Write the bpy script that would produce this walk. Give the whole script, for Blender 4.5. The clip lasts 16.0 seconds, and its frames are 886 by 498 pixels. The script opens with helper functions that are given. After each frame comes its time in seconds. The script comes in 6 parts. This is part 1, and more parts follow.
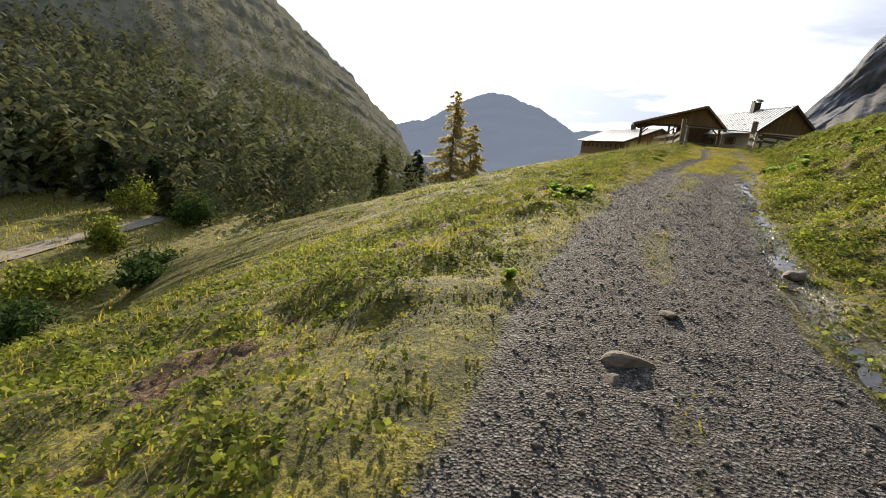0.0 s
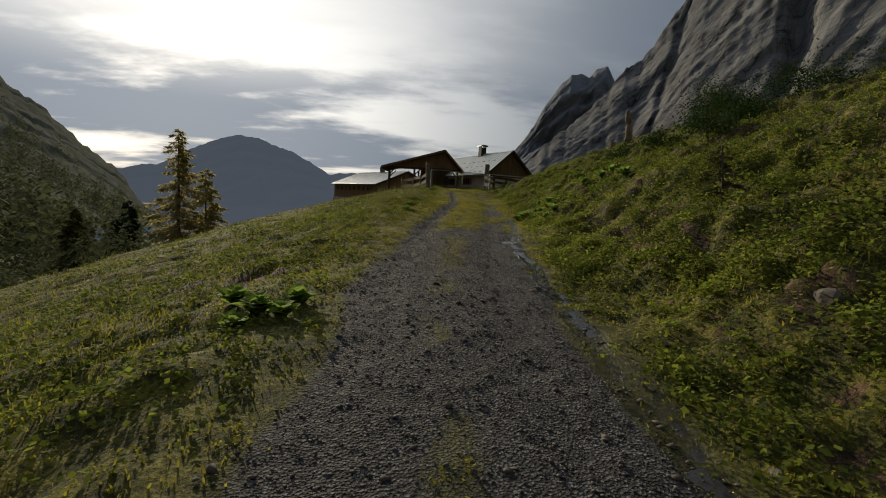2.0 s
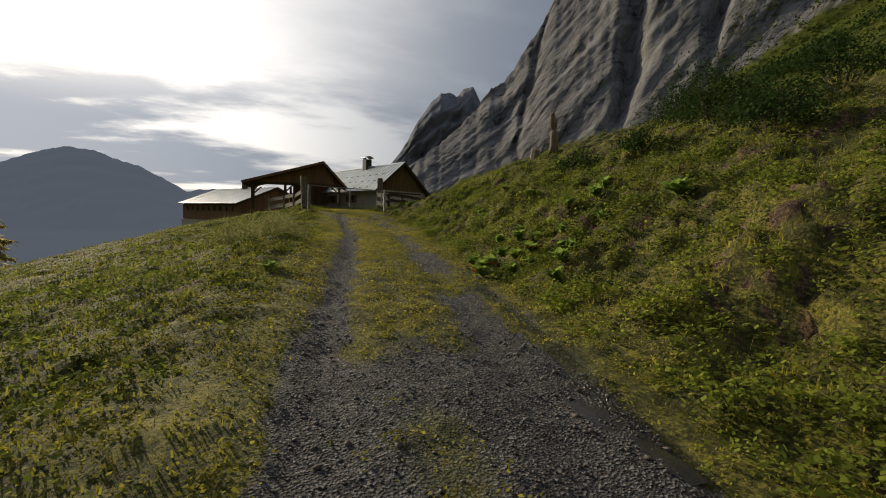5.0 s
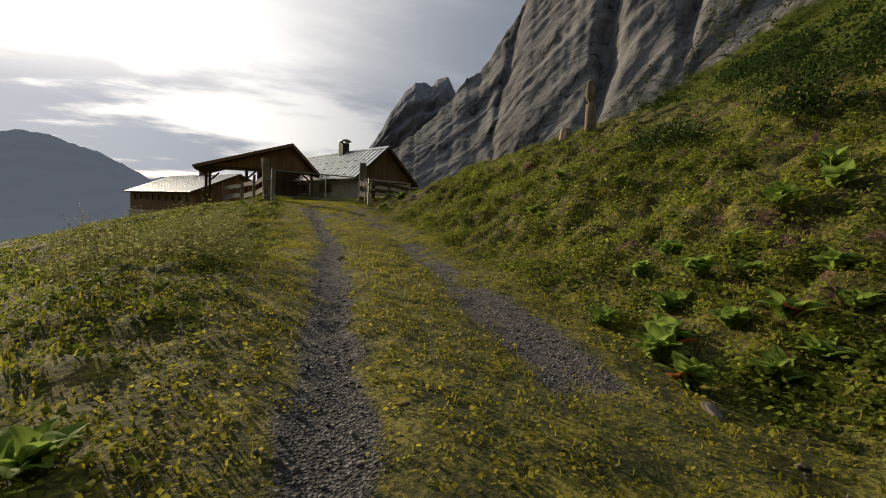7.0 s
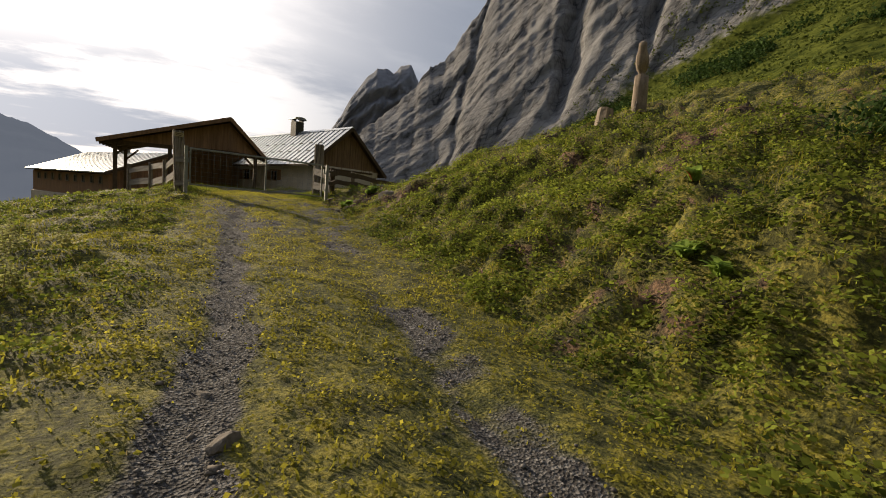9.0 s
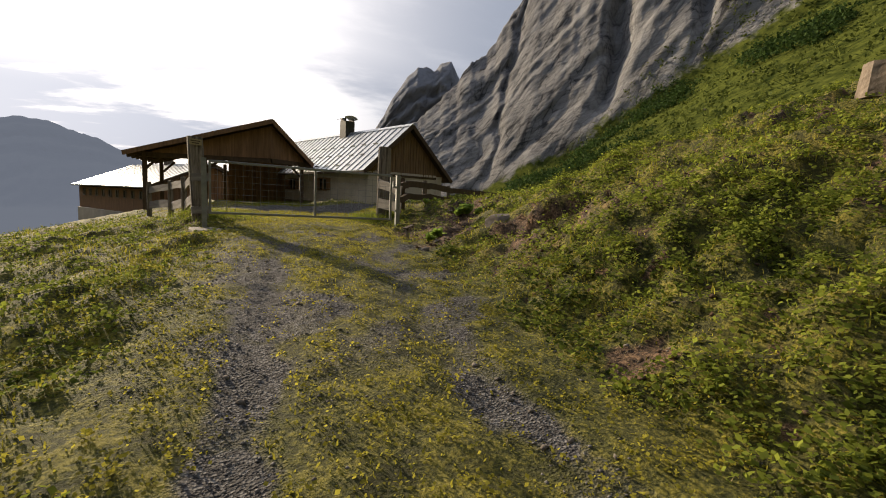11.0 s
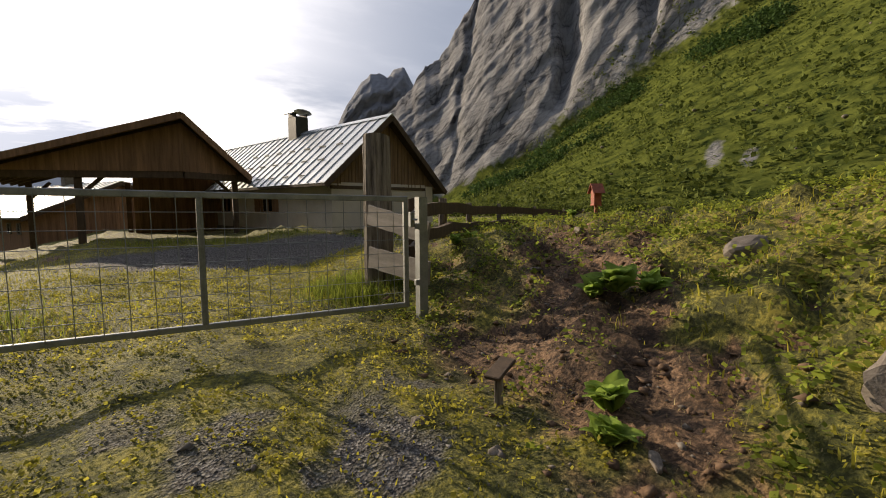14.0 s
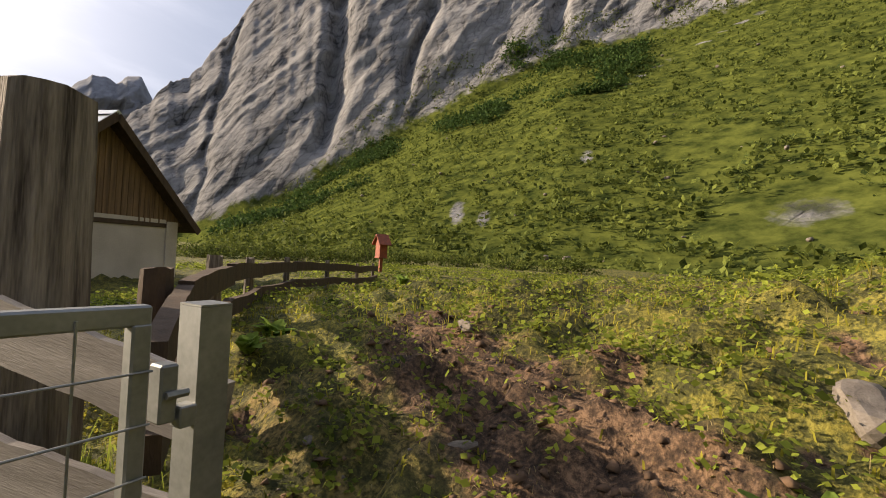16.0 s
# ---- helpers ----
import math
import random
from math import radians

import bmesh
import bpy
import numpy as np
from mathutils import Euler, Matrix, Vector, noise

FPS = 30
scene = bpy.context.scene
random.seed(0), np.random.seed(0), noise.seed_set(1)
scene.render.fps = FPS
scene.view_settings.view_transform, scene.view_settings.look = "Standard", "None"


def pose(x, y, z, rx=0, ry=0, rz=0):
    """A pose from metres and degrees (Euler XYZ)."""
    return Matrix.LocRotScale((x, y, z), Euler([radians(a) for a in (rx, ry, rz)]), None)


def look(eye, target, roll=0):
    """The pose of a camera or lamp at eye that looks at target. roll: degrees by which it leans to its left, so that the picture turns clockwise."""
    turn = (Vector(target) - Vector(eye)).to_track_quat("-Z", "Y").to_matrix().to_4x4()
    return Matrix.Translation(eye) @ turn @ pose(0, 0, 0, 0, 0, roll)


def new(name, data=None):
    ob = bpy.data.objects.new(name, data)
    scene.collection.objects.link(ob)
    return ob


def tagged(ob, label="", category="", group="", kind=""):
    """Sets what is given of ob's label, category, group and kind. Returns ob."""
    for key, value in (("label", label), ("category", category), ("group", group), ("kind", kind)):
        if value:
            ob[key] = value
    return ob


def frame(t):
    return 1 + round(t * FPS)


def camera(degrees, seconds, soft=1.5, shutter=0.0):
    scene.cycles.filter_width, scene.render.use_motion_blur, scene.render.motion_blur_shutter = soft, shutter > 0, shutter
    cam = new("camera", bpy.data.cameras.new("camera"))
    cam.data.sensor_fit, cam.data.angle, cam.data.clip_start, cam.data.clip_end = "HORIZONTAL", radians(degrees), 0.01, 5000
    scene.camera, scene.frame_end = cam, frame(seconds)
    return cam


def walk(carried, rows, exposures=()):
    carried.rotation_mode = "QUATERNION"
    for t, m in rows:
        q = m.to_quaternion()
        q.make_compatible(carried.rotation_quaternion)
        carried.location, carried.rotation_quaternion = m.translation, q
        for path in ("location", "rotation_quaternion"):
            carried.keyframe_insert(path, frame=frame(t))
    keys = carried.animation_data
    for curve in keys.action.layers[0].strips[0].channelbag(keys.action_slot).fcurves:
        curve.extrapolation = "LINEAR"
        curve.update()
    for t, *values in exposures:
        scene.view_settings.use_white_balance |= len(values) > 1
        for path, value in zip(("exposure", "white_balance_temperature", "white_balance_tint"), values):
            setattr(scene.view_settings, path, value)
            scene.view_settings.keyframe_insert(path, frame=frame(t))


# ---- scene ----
cam = camera(87.7, 16.0, soft=1.0)
PATH = [
    (0, (-8.553, -39.385, -1.279), (-9.21, -37.553, -1.739), 5.4),
    (0.5, (-8.542, -38.165, -1.159), (-8.955, -36.237, -1.494), 3.7),
    (1, (-8.523, -36.89, -1.036), (-8.671, -34.912, -1.29), 3.2),
    (1.5, (-8.423, -35.723, -1.013), (-8.304, -33.739, -1.238), 4.0),
    (2, (-8.327, -34.489, -0.911), (-8.036, -32.521, -1.121), 3.4),
    (2.5, (-8.252, -33.14, -0.795), (-7.771, -31.211, -1.012), 3.4),
    (3, (-8.138, -31.992, -0.754), (-7.533, -30.093, -0.92), 2.9),
    (3.5, (-8.029, -30.788, -0.632), (-7.446, -28.879, -0.76), 2.7),
    (4, (-8.04, -29.624, -0.576), (-7.442, -27.722, -0.73), 1.5),
    (4.5, (-7.926, -28.505, -0.505), (-7.215, -26.64, -0.631), 1.7),
    (7, (-6.8, -21.914, -0.268), (-5.905, -20.132, -0.425), 2.4),
    (7.5, (-6.447, -20.587, -0.214), (-5.517, -18.825, -0.386), 3.3),
    (8, (-6.071, -19.285, -0.108), (-5.14, -17.525, -0.298), 3.7),
    (8.5, (-5.608, -17.906, -0.004), (-4.628, -16.173, -0.198), 3.7),
    (9, (-5.145, -16.58, 0.13), (-4.091, -14.891, -0.057), 4.4),
    (9.5, (-4.896, -15.204, 0.197), (-3.94, -13.458, 0.007), 4.4),
    (10, (-4.641, -13.812, 0.382), (-3.741, -12.037, 0.187), 4.7),
    (12.5, (-3.495, -7.744, 0.987), (-2.607, -5.968, 0.751), -0.9),
    (13, (-3.113, -6.522, 1.092), (-2.222, -4.747, 0.857), -0.7),
    (13.5, (-2.734, -5.493, 1.114), (-1.759, -3.761, 0.895), -0.2),
    (14, (-2.319, -4.342, 1.163), (-1.289, -2.638, 0.976), -0.4),
    (14.5, (-1.881, -3.255, 1.224), (-0.704, -1.648, 1.042), 0.4),
    (15, (-1.497, -2.386, 1.269), (-0.267, -0.815, 1.128), 0.8),
    (15.5, (-1.101, -1.707, 1.327), (0.337, -0.317, 1.262), 2.0),
    (16, (-0.826, -1.278, 1.439), (0.919, -0.299, 1.463), 3.2),
]
EXPOSURES = [(0, 0.85, 6600, 13), (0.4, 0.45, 6600, 12), (0.8, -0.3, 6500, 10), (1.2, -0.75, 6500, 9), (1.6, -0.87, 6500, 8), (2.5, -0.71, 6500, 8), (3.5, -0.52, 6550, 9), (4.5, -0.45, 6650, 10), (7, -0.2, 6900, 12),
             (9, 0.14, 7000, 14), (10, 0.32, 7000, 15), (12.5, 0.35, 6750, 15), (14.5, 0.48, 6800, 16), (16, 0.9, 6850, 18)]
walk(cam, [(t, look(eye, target, roll)) for t, eye, target, roll in PATH], EXPOSURES)

# ---- sky, sun ----
SUN_AZ, SUN_EL = -21.7, 18.0          # degrees from +y towards +x, above the horizon
world = bpy.data.worlds.new("sky")
scene.world = world
world.use_nodes = True
wn, wl = world.node_tree.nodes, world.node_tree.links
wn.clear()
w_out = wn.new("ShaderNodeOutputWorld")
w_bg = wn.new("ShaderNodeBackground")
w_bg.inputs["Strength"].default_value = 0.046
w_sky = wn.new("ShaderNodeTexSky")
w_sky.sky_type = "NISHITA"
w_sky.sun_disc = False
w_sky.sun_elevation, w_sky.sun_rotation = radians(SUN_EL), radians(SUN_AZ)
w_sky.air_density, w_sky.dust_density = 1.0, 1.6
w_co = wn.new("ShaderNodeTexCoord")
w_sep = wn.new("ShaderNodeSeparateXYZ")
wl.new(w_co.outputs["Generated"], w_sep.inputs[0])


def wmath(op, a, b=0.0, clamp=False):
    n = wn.new("ShaderNodeMath")
    n.operation, n.use_clamp = op, clamp
    for i, v in enumerate((a, b)):
        if isinstance(v, (int, float)):
            n.inputs[i].default_value = v
        else:
            wl.new(v, n.inputs[i])
    return n.outputs[0]


# cloud layer on a flat deck: direction over height
w_h = wmath("ADD", wmath("MAXIMUM", w_sep.outputs[2], 0.0), 0.16)
w_u, w_v = wmath("DIVIDE", w_sep.outputs[0], w_h), wmath("DIVIDE", w_sep.outputs[1], w_h)
w_uv = wn.new("ShaderNodeCombineXYZ")
wl.new(w_u, w_uv.inputs[0]), wl.new(w_v, w_uv.inputs[1])
w_n = wn.new("ShaderNodeTexNoise")
w_n.inputs["Scale"].default_value, w_n.inputs["Detail"].default_value, w_n.inputs["Roughness"].default_value = 1.0, 8.0, 0.58
w_map = wn.new("ShaderNodeMapping")
w_map.inputs["Rotation"].default_value = (0, 0, radians(18))
w_map.inputs["Scale"].default_value = (0.55, 1.0, 1.0)
w_map.inputs["Location"].default_value = (3.1, 0.4, 0.0)
wl.new(w_uv.outputs[0], w_map.inputs[0]), wl.new(w_map.outputs[0], w_n.inputs["Vector"])
w_thick = wn.new("ShaderNodeMapRange")
w_thick.interpolation_type = "SMOOTHSTEP"
w_thick.inputs["From Min"].default_value, w_thick.inputs["From Max"].default_value = 0.375, 0.535
wl.new(w_n.outputs["Fac"], w_thick.inputs["Value"])
# thin bright veil, brightest round the sun
sun_dir = Vector((math.sin(radians(SUN_AZ)) * math.cos(radians(SUN_EL)), math.cos(radians(SUN_AZ)) * math.cos(radians(SUN_EL)), math.sin(radians(SUN_EL))))
w_dot = wn.new("ShaderNodeVectorMath")
w_dot.operation = "DOT_PRODUCT"
w_dot.inputs[1].default_value = sun_dir
wl.new(w_co.outputs["Generated"], w_dot.inputs[0])
w_glow = wmath("POWER", wmath("MAXIMUM", w_dot.outputs["Value"], 0.0), 6.0)
w_veil = wn.new("ShaderNodeMix")
w_veil.data_type = "RGBA"
w_veil.inputs["Factor"].default_value = 0.62
wl.new(w_sky.outputs[0], w_veil.inputs["A"])
w_white = wn.new("ShaderNodeMix")
w_white.data_type = "RGBA"
wl.new(w_glow, w_white.inputs["Factor"])
w_white.inputs["A"].default_value, w_white.inputs["B"].default_value = (6.6, 8.1, 10.6, 1), (68.0, 66.5, 64.5, 1)
wl.new(w_white.outputs["Result"], w_veil.inputs["B"])
w_cloud = wn.new("ShaderNodeMix")
w_cloud.data_type = "RGBA"
w_open = wn.new("ShaderNodeMapRange")
w_open.interpolation_type = "SMOOTHSTEP"
w_open.inputs["From Min"].default_value, w_open.inputs["From Max"].default_value = 0.15, 0.36
w_open.inputs["To Min"].default_value, w_open.inputs["To Max"].default_value = 1.0, 0.12
wl.new(w_sep.outputs[2], w_open.inputs["Value"])
w_side = wmath("SUBTRACT", 1.0, wmath("POWER", wmath("MAXIMUM", w_dot.outputs["Value"], 0.0), 2.0))
w_cover = wmath("MAXIMUM", w_open.outputs[0], w_side)
wl.new(wmath("MULTIPLY", wmath("MULTIPLY", w_thick.outputs[0], w_cover), 0.92), w_cloud.inputs["Factor"])
w_grey = wn.new("ShaderNodeMix")
w_grey.data_type = "RGBA"
wl.new(w_glow, w_grey.inputs["Factor"])
w_grey.inputs["A"].default_value, w_grey.inputs["B"].default_value = (4.7, 5.7, 7.5, 1), (10.0, 11.6, 14.2, 1)
wl.new(w_veil.outputs["Result"], w_cloud.inputs["A"]), wl.new(w_grey.outputs["Result"], w_cloud.inputs["B"])
wl.new(w_cloud.outputs["Result"], w_bg.inputs["Color"])
wl.new(w_bg.outputs[0], w_out.inputs[0])

sun = new("sun", bpy.data.lights.new("sun", "SUN"))
sun.data.energy, sun.data.angle, sun.data.color = 5.0, radians(0.6), (1.0, 0.86, 0.62)
sun.matrix_world = look(sun_dir * 100, (0, 0, 0))


# ---- materials ----
def make_mat(name, colour, rough=0.8, metal=0.0, dark=None, scale=4.0, fine=40.0, bump=0.3, dist=0.01, stretch=(1, 1, 1), spread=0.0, spec=0.4, contrast=1.0):
    """Two-scale noise between two tones, a fine grain and relief. spread: difference from piece to piece."""
    m = bpy.data.materials.new(name)
    m.use_nodes = True
    n, l = m.node_tree.nodes, m.node_tree.links
    b = n["Principled BSDF"]
    b.inputs["Roughness"].default_value, b.inputs["Metallic"].default_value = rough, metal
    b.inputs["Specular IOR Level"].default_value = spec
    co, mp = n.new("ShaderNodeTexCoord"), n.new("ShaderNodeMapping")
    mp.inputs["Scale"].default_value = stretch
    l.new(co.outputs["Object"], mp.inputs[0])
    n1, n2 = n.new("ShaderNodeTexNoise"), n.new("ShaderNodeTexNoise")
    for q, s, d in ((n1, scale, 4), (n2, fine, 3)):
        q.inputs["Scale"].default_value, q.inputs["Detail"].default_value = s, d
        l.new(mp.outputs[0], q.inputs["Vector"])
    add = n.new("ShaderNodeMath")
    add.operation = "MULTIPLY_ADD"
    add.inputs[1].default_value = 0.45
    l.new(n2.outputs["Fac"], add.inputs[0]), l.new(n1.outputs["Fac"], add.inputs[2])
    ra = n.new("ShaderNodeMapRange")
    ra.inputs["From Min"].default_value, ra.inputs["From Max"].default_value = 0.72 - 0.3 / contrast, 0.72 + 0.3 / contrast
    l.new(add.outputs[0], ra.inputs["Value"])
    mx = n.new("ShaderNodeMix")
    mx.data_type = "RGBA"
    dark = dark or tuple(c * 0.55 for c in colour)
    mx.inputs["A"].default_value, mx.inputs["B"].default_value = (*dark, 1), (*colour, 1)
    l.new(ra.outputs[0], mx.inputs["Factor"])
    last = mx.outputs["Result"]
    if spread:
        inf, hs = n.new("ShaderNodeObjectInfo"), n.new("ShaderNodeHueSaturation")
        geo, sm = n.new("ShaderNodeNewGeometry"), n.new("ShaderNodeMath")
        sm.operation = "ADD"
        l.new(inf.outputs["Random"], sm.inputs[0]), l.new(geo.outputs["Random Per Island"], sm.inputs[1])
        mr = n.new("ShaderNodeMapRange")
        mr.inputs["From Max"].default_value = 2.0
        mr.inputs["To Min"].default_value, mr.inputs["To Max"].default_value = 1 - spread, 1 + spread
        l.new(sm.outputs[0], mr.inputs["Value"]), l.new(mr.outputs[0], hs.inputs["Value"]), l.new(last, hs.inputs["Color"])
        last = hs.outputs[0]
    l.new(last, b.inputs["Base Color"])
    if bump:
        bp = n.new("ShaderNodeBump")
        bp.inputs["Strength"].default_value, bp.inputs["Distance"].default_value = bump, dist
        l.new(add.outputs[0], bp.inputs["Height"]), l.new(bp.outputs[0], b.inputs["Normal"])
    return m


def leaf_mat(name, colour, dark, spread=0.35, trans=0.35, rough=0.75):
    """Leaves and blades: tone differs blade by blade, light passes through."""
    m = bpy.data.materials.new(name)
    m.use_nodes = True
    n, l = m.node_tree.nodes, m.node_tree.links
    b, out = n["Principled BSDF"], n["Material Output"]
    b.inputs["Roughness"].default_value = rough
    b.inputs["Specular IOR Level"].default_value = 0.3 if rough < 0.5 else 0.06
    geo, co, nz = n.new("ShaderNodeNewGeometry"), n.new("ShaderNodeTexCoord"), n.new("ShaderNodeTexNoise")
    nz.inputs["Scale"].default_value = 0.35
    l.new(co.outputs["Object"], nz.inputs["Vector"])
    clump = n.new("ShaderNodeTexNoise")
    clump.inputs["Scale"].default_value, clump.inputs["Detail"].default_value = 2.8, 3.0
    l.new(co.outputs["Object"], clump.inputs["Vector"])
    pa = n.new("ShaderNodeMath")
    pa.operation = "MULTIPLY_ADD"
    pa.inputs[1].default_value = 1.1
    l.new(clump.outputs["Fac"], pa.inputs[0]), l.new(nz.outputs["Fac"], pa.inputs[2])
    ad = n.new("ShaderNodeMath")
    ad.operation = "MULTIPLY_ADD"
    ad.inputs[1].default_value = 0.5
    l.new(geo.outputs["Random Per Island"], ad.inputs[0]), l.new(pa.outputs[0], ad.inputs[2])
    mr = n.new("ShaderNodeMapRange")
    mr.inputs["From Min"].default_value, mr.inputs["From Max"].default_value = 0.9, 1.7
    l.new(ad.outputs[0], mr.inputs["Value"])
    mx = n.new("ShaderNodeMix")
    mx.data_type = "RGBA"
    mx.inputs["A"].default_value, mx.inputs["B"].default_value = (*dark, 1), (*colour, 1)
    l.new(mr.outputs[0], mx.inputs["Factor"]), l.new(mx.outputs["Result"], b.inputs["Base Color"])
    tr, ms = n.new("ShaderNodeBsdfTranslucent"), n.new("ShaderNodeMixShader")
    l.new(mx.outputs["Result"], tr.inputs["Color"])
    ms.inputs[0].default_value = trans
    l.new(b.outputs[0], ms.inputs[1]), l.new(tr.outputs[0], ms.inputs[2]), l.new(ms.outputs[0], out.inputs["Surface"])
    return m


M_PLASTER = make_mat("lime_plaster", (0.60, 0.55, 0.49), 0.9, dark=(0.40, 0.36, 0.31), scale=1.2, fine=30, bump=0.3)
M_BOARD = make_mat("weathered_boards", (0.27, 0.17, 0.09), 0.85, dark=(0.09, 0.06, 0.04), scale=2.0, fine=26, stretch=(6, 6, 0.5), spread=0.35, bump=0.5)
M_BARNWOOD = make_mat("barn_boards", (0.30, 0.17, 0.09), 0.85, dark=(0.12, 0.07, 0.04), scale=2.0, fine=26, stretch=(6, 6, 0.5), spread=0.3, bump=0.5)
M_GREYWOOD = make_mat("grey_wood", (0.29, 0.25, 0.205), 0.85, dark=(0.045, 0.034, 0.027), scale=3.2, fine=22, stretch=(5, 5, 0.35), spread=0.15, bump=0.9, dist=0.02, contrast=1.5)
M_PLANK = make_mat("grey_planks", (0.30, 0.275, 0.25), 0.8, dark=(0.10, 0.085, 0.075), scale=2.2, fine=34, stretch=(0.5, 5, 5), spread=0.2, bump=0.5)
M_DARKWOOD = make_mat("dark_beams", (0.10, 0.065, 0.04), 0.85, dark=(0.04, 0.027, 0.018), scale=3, fine=30, stretch=(4, 4, 1), bump=0.5)
M_ROOF = make_mat("zinc_sheet", (0.50, 0.53, 0.56), 0.42, 0.6, dark=(0.36, 0.39, 0.42), scale=0.7, fine=9, bump=0.05, dist=0.004, spread=0.08)
M_SHINGLE = make_mat("shed_shingles", (0.16, 0.13, 0.10), 0.85, dark=(0.07, 0.055, 0.045), scale=3, fine=25, bump=0.6, spread=0.2)
M_STEEL = make_mat("galvanised_steel", (0.31, 0.32, 0.315), 0.55, 0.75, dark=(0.16, 0.17, 0.17), scale=6, fine=50, bump=0.08, dist=0.002)
M_DARKMETAL = make_mat("dark_metal", (0.06, 0.06, 0.06), 0.5, 0.6, scale=6)
M_STONE = make_mat("grey_stone", (0.205, 0.178, 0.15), 0.92, dark=(0.075, 0.06, 0.048), scale=5, fine=45, bump=0.7, spread=0.25)
M_REDWOOD = make_mat("red_stained_wood", (0.34, 0.09, 0.04), 0.7, dark=(0.14, 0.04, 0.025), scale=5, fine=40, bump=0.3)
M_CARVED = make_mat("carved_wood", (0.36, 0.29, 0.22), 0.85, dark=(0.09, 0.065, 0.045), scale=2.5, fine=24, stretch=(3, 3, 1), bump=0.6)
M_GLASS = make_mat("window_glass", (0.02, 0.025, 0.03), 0.08, 0.0, scale=2, bump=0)
M_CONCRETE = make_mat("concrete_slab", (0.28, 0.25, 0.21), 0.9, dark=(0.15, 0.13, 0.105), scale=4, fine=60, bump=0.4)
M_BARK = make_mat("bark", (0.16, 0.12, 0.09), 0.95, dark=(0.05, 0.04, 0.03), scale=5, fine=30, stretch=(3, 3, 0.8), bump=0.9, dist=0.03)
M_LARCH = leaf_mat("larch_needles", (0.56, 0.49, 0.22), (0.31, 0.27, 0.125), trans=0.72, rough=0.9)
M_SPRUCE = leaf_mat("spruce_needles", (0.045, 0.075, 0.03), (0.014, 0.026, 0.013), trans=0.15, rough=0.95)
M_GRASS = leaf_mat("meadow_grass", (0.42, 0.38, 0.055), (0.12, 0.125, 0.02), trans=0.55)
M_TURF = leaf_mat("trodden_turf", (0.50, 0.45, 0.07), (0.17, 0.165, 0.028), trans=0.55)
M_HERB = leaf_mat("herb_leaves", (0.31, 0.36, 0.055), (0.042, 0.065, 0.013), trans=0.52)
M_BANK = leaf_mat("bank_leaves", (0.34, 0.39, 0.06), (0.03, 0.052, 0.012), trans=0.52)
M_WEED = leaf_mat("weed_leaves", (0.44, 0.43, 0.17), (0.14, 0.16, 0.05), trans=0.68)
M_DRY = leaf_mat("dry_stalks", (0.42, 0.34, 0.17), (0.19, 0.15, 0.07), trans=0.3)
M_DOCK = leaf_mat("broad_dock_leaves", (0.34, 0.46, 0.09), (0.14, 0.22, 0.045), trans=0.58, rough=0.6)
M_RUST = leaf_mat("reddish_dock_leaves", (0.42, 0.12, 0.03), (0.18, 0.06, 0.03), trans=0.4)
M_SCRUB = leaf_mat("slope_scrub_leaves", (0.17, 0.20, 0.042), (0.03, 0.048, 0.013), trans=0.3)
M_CONIFER = leaf_mat("valley_conifer_needles", (0.15, 0.165, 0.055), (0.05, 0.06, 0.024), trans=0.3, rough=0.9)
# needles of the far woods, lightened in colour to stand for haze
M_WOODTREE = leaf_mat("hazed_wood_needles", (0.175, 0.19, 0.09), (0.065, 0.078, 0.04), trans=0.3, rough=0.95)
M_SHRUB = leaf_mat("shrub_leaves", (0.07, 0.12, 0.03), (0.02, 0.04, 0.012), trans=0.3)
M_GRAVEL = make_mat("crushed_gravel", (0.17, 0.16, 0.152), 0.75, dark=(0.04, 0.037, 0.036), scale=8, fine=70, bump=0.5, spread=0.55)


# ---- helpers of this scene ----
def part(name, bm, material, parent=None, label="", smooth=False):
    me = bpy.data.meshes.new(name)
    bm.to_mesh(me)
    bm.free()
    me.materials.append(material)
    if smooth:
        me.polygons.foreach_set("use_smooth", [True] * len(me.polygons))
    ob = new(name, me)
    if parent is not None:
        ob.parent = parent
    if label:
        tagged(ob, label)
    return ob


def mesh_np(name, verts, faces, material, smooth=False):
    """A mesh from arrays; faces all of one size."""
    me = bpy.data.meshes.new(name)
    verts, faces = np.asarray(verts, dtype=np.float32), np.asarray(faces, dtype=np.int32)
    k = faces.shape[1]
    me.vertices.add(len(verts)), me.loops.add(faces.size), me.polygons.add(len(faces))
    me.vertices.foreach_set("co", verts.ravel())
    me.loops.foreach_set("vertex_index", faces.ravel())
    me.polygons.foreach_set("loop_start", np.arange(0, faces.size, k, dtype=np.int32))
    if smooth:
        me.polygons.foreach_set("use_smooth", np.ones(len(faces), dtype=bool))
    me.update(calc_edges=True)
    me.materials.append(material)
    return new(name, me)


def box(bm, sx, sy, sz, m=None, bevel=0.0):
    """A box of that size round the origin of m."""
    r = bmesh.ops.create_cube(bm, size=1.0, matrix=(m or Matrix()) @ Matrix.Diagonal((sx, sy, sz, 1)))
    if bevel:
        vs = set(r["verts"])
        es = [e for e in bm.edges if e.verts[0] in vs and e.verts[1] in vs]
        bmesh.ops.bevel(bm, geom=es, offset=bevel, segments=1, affect="EDGES")


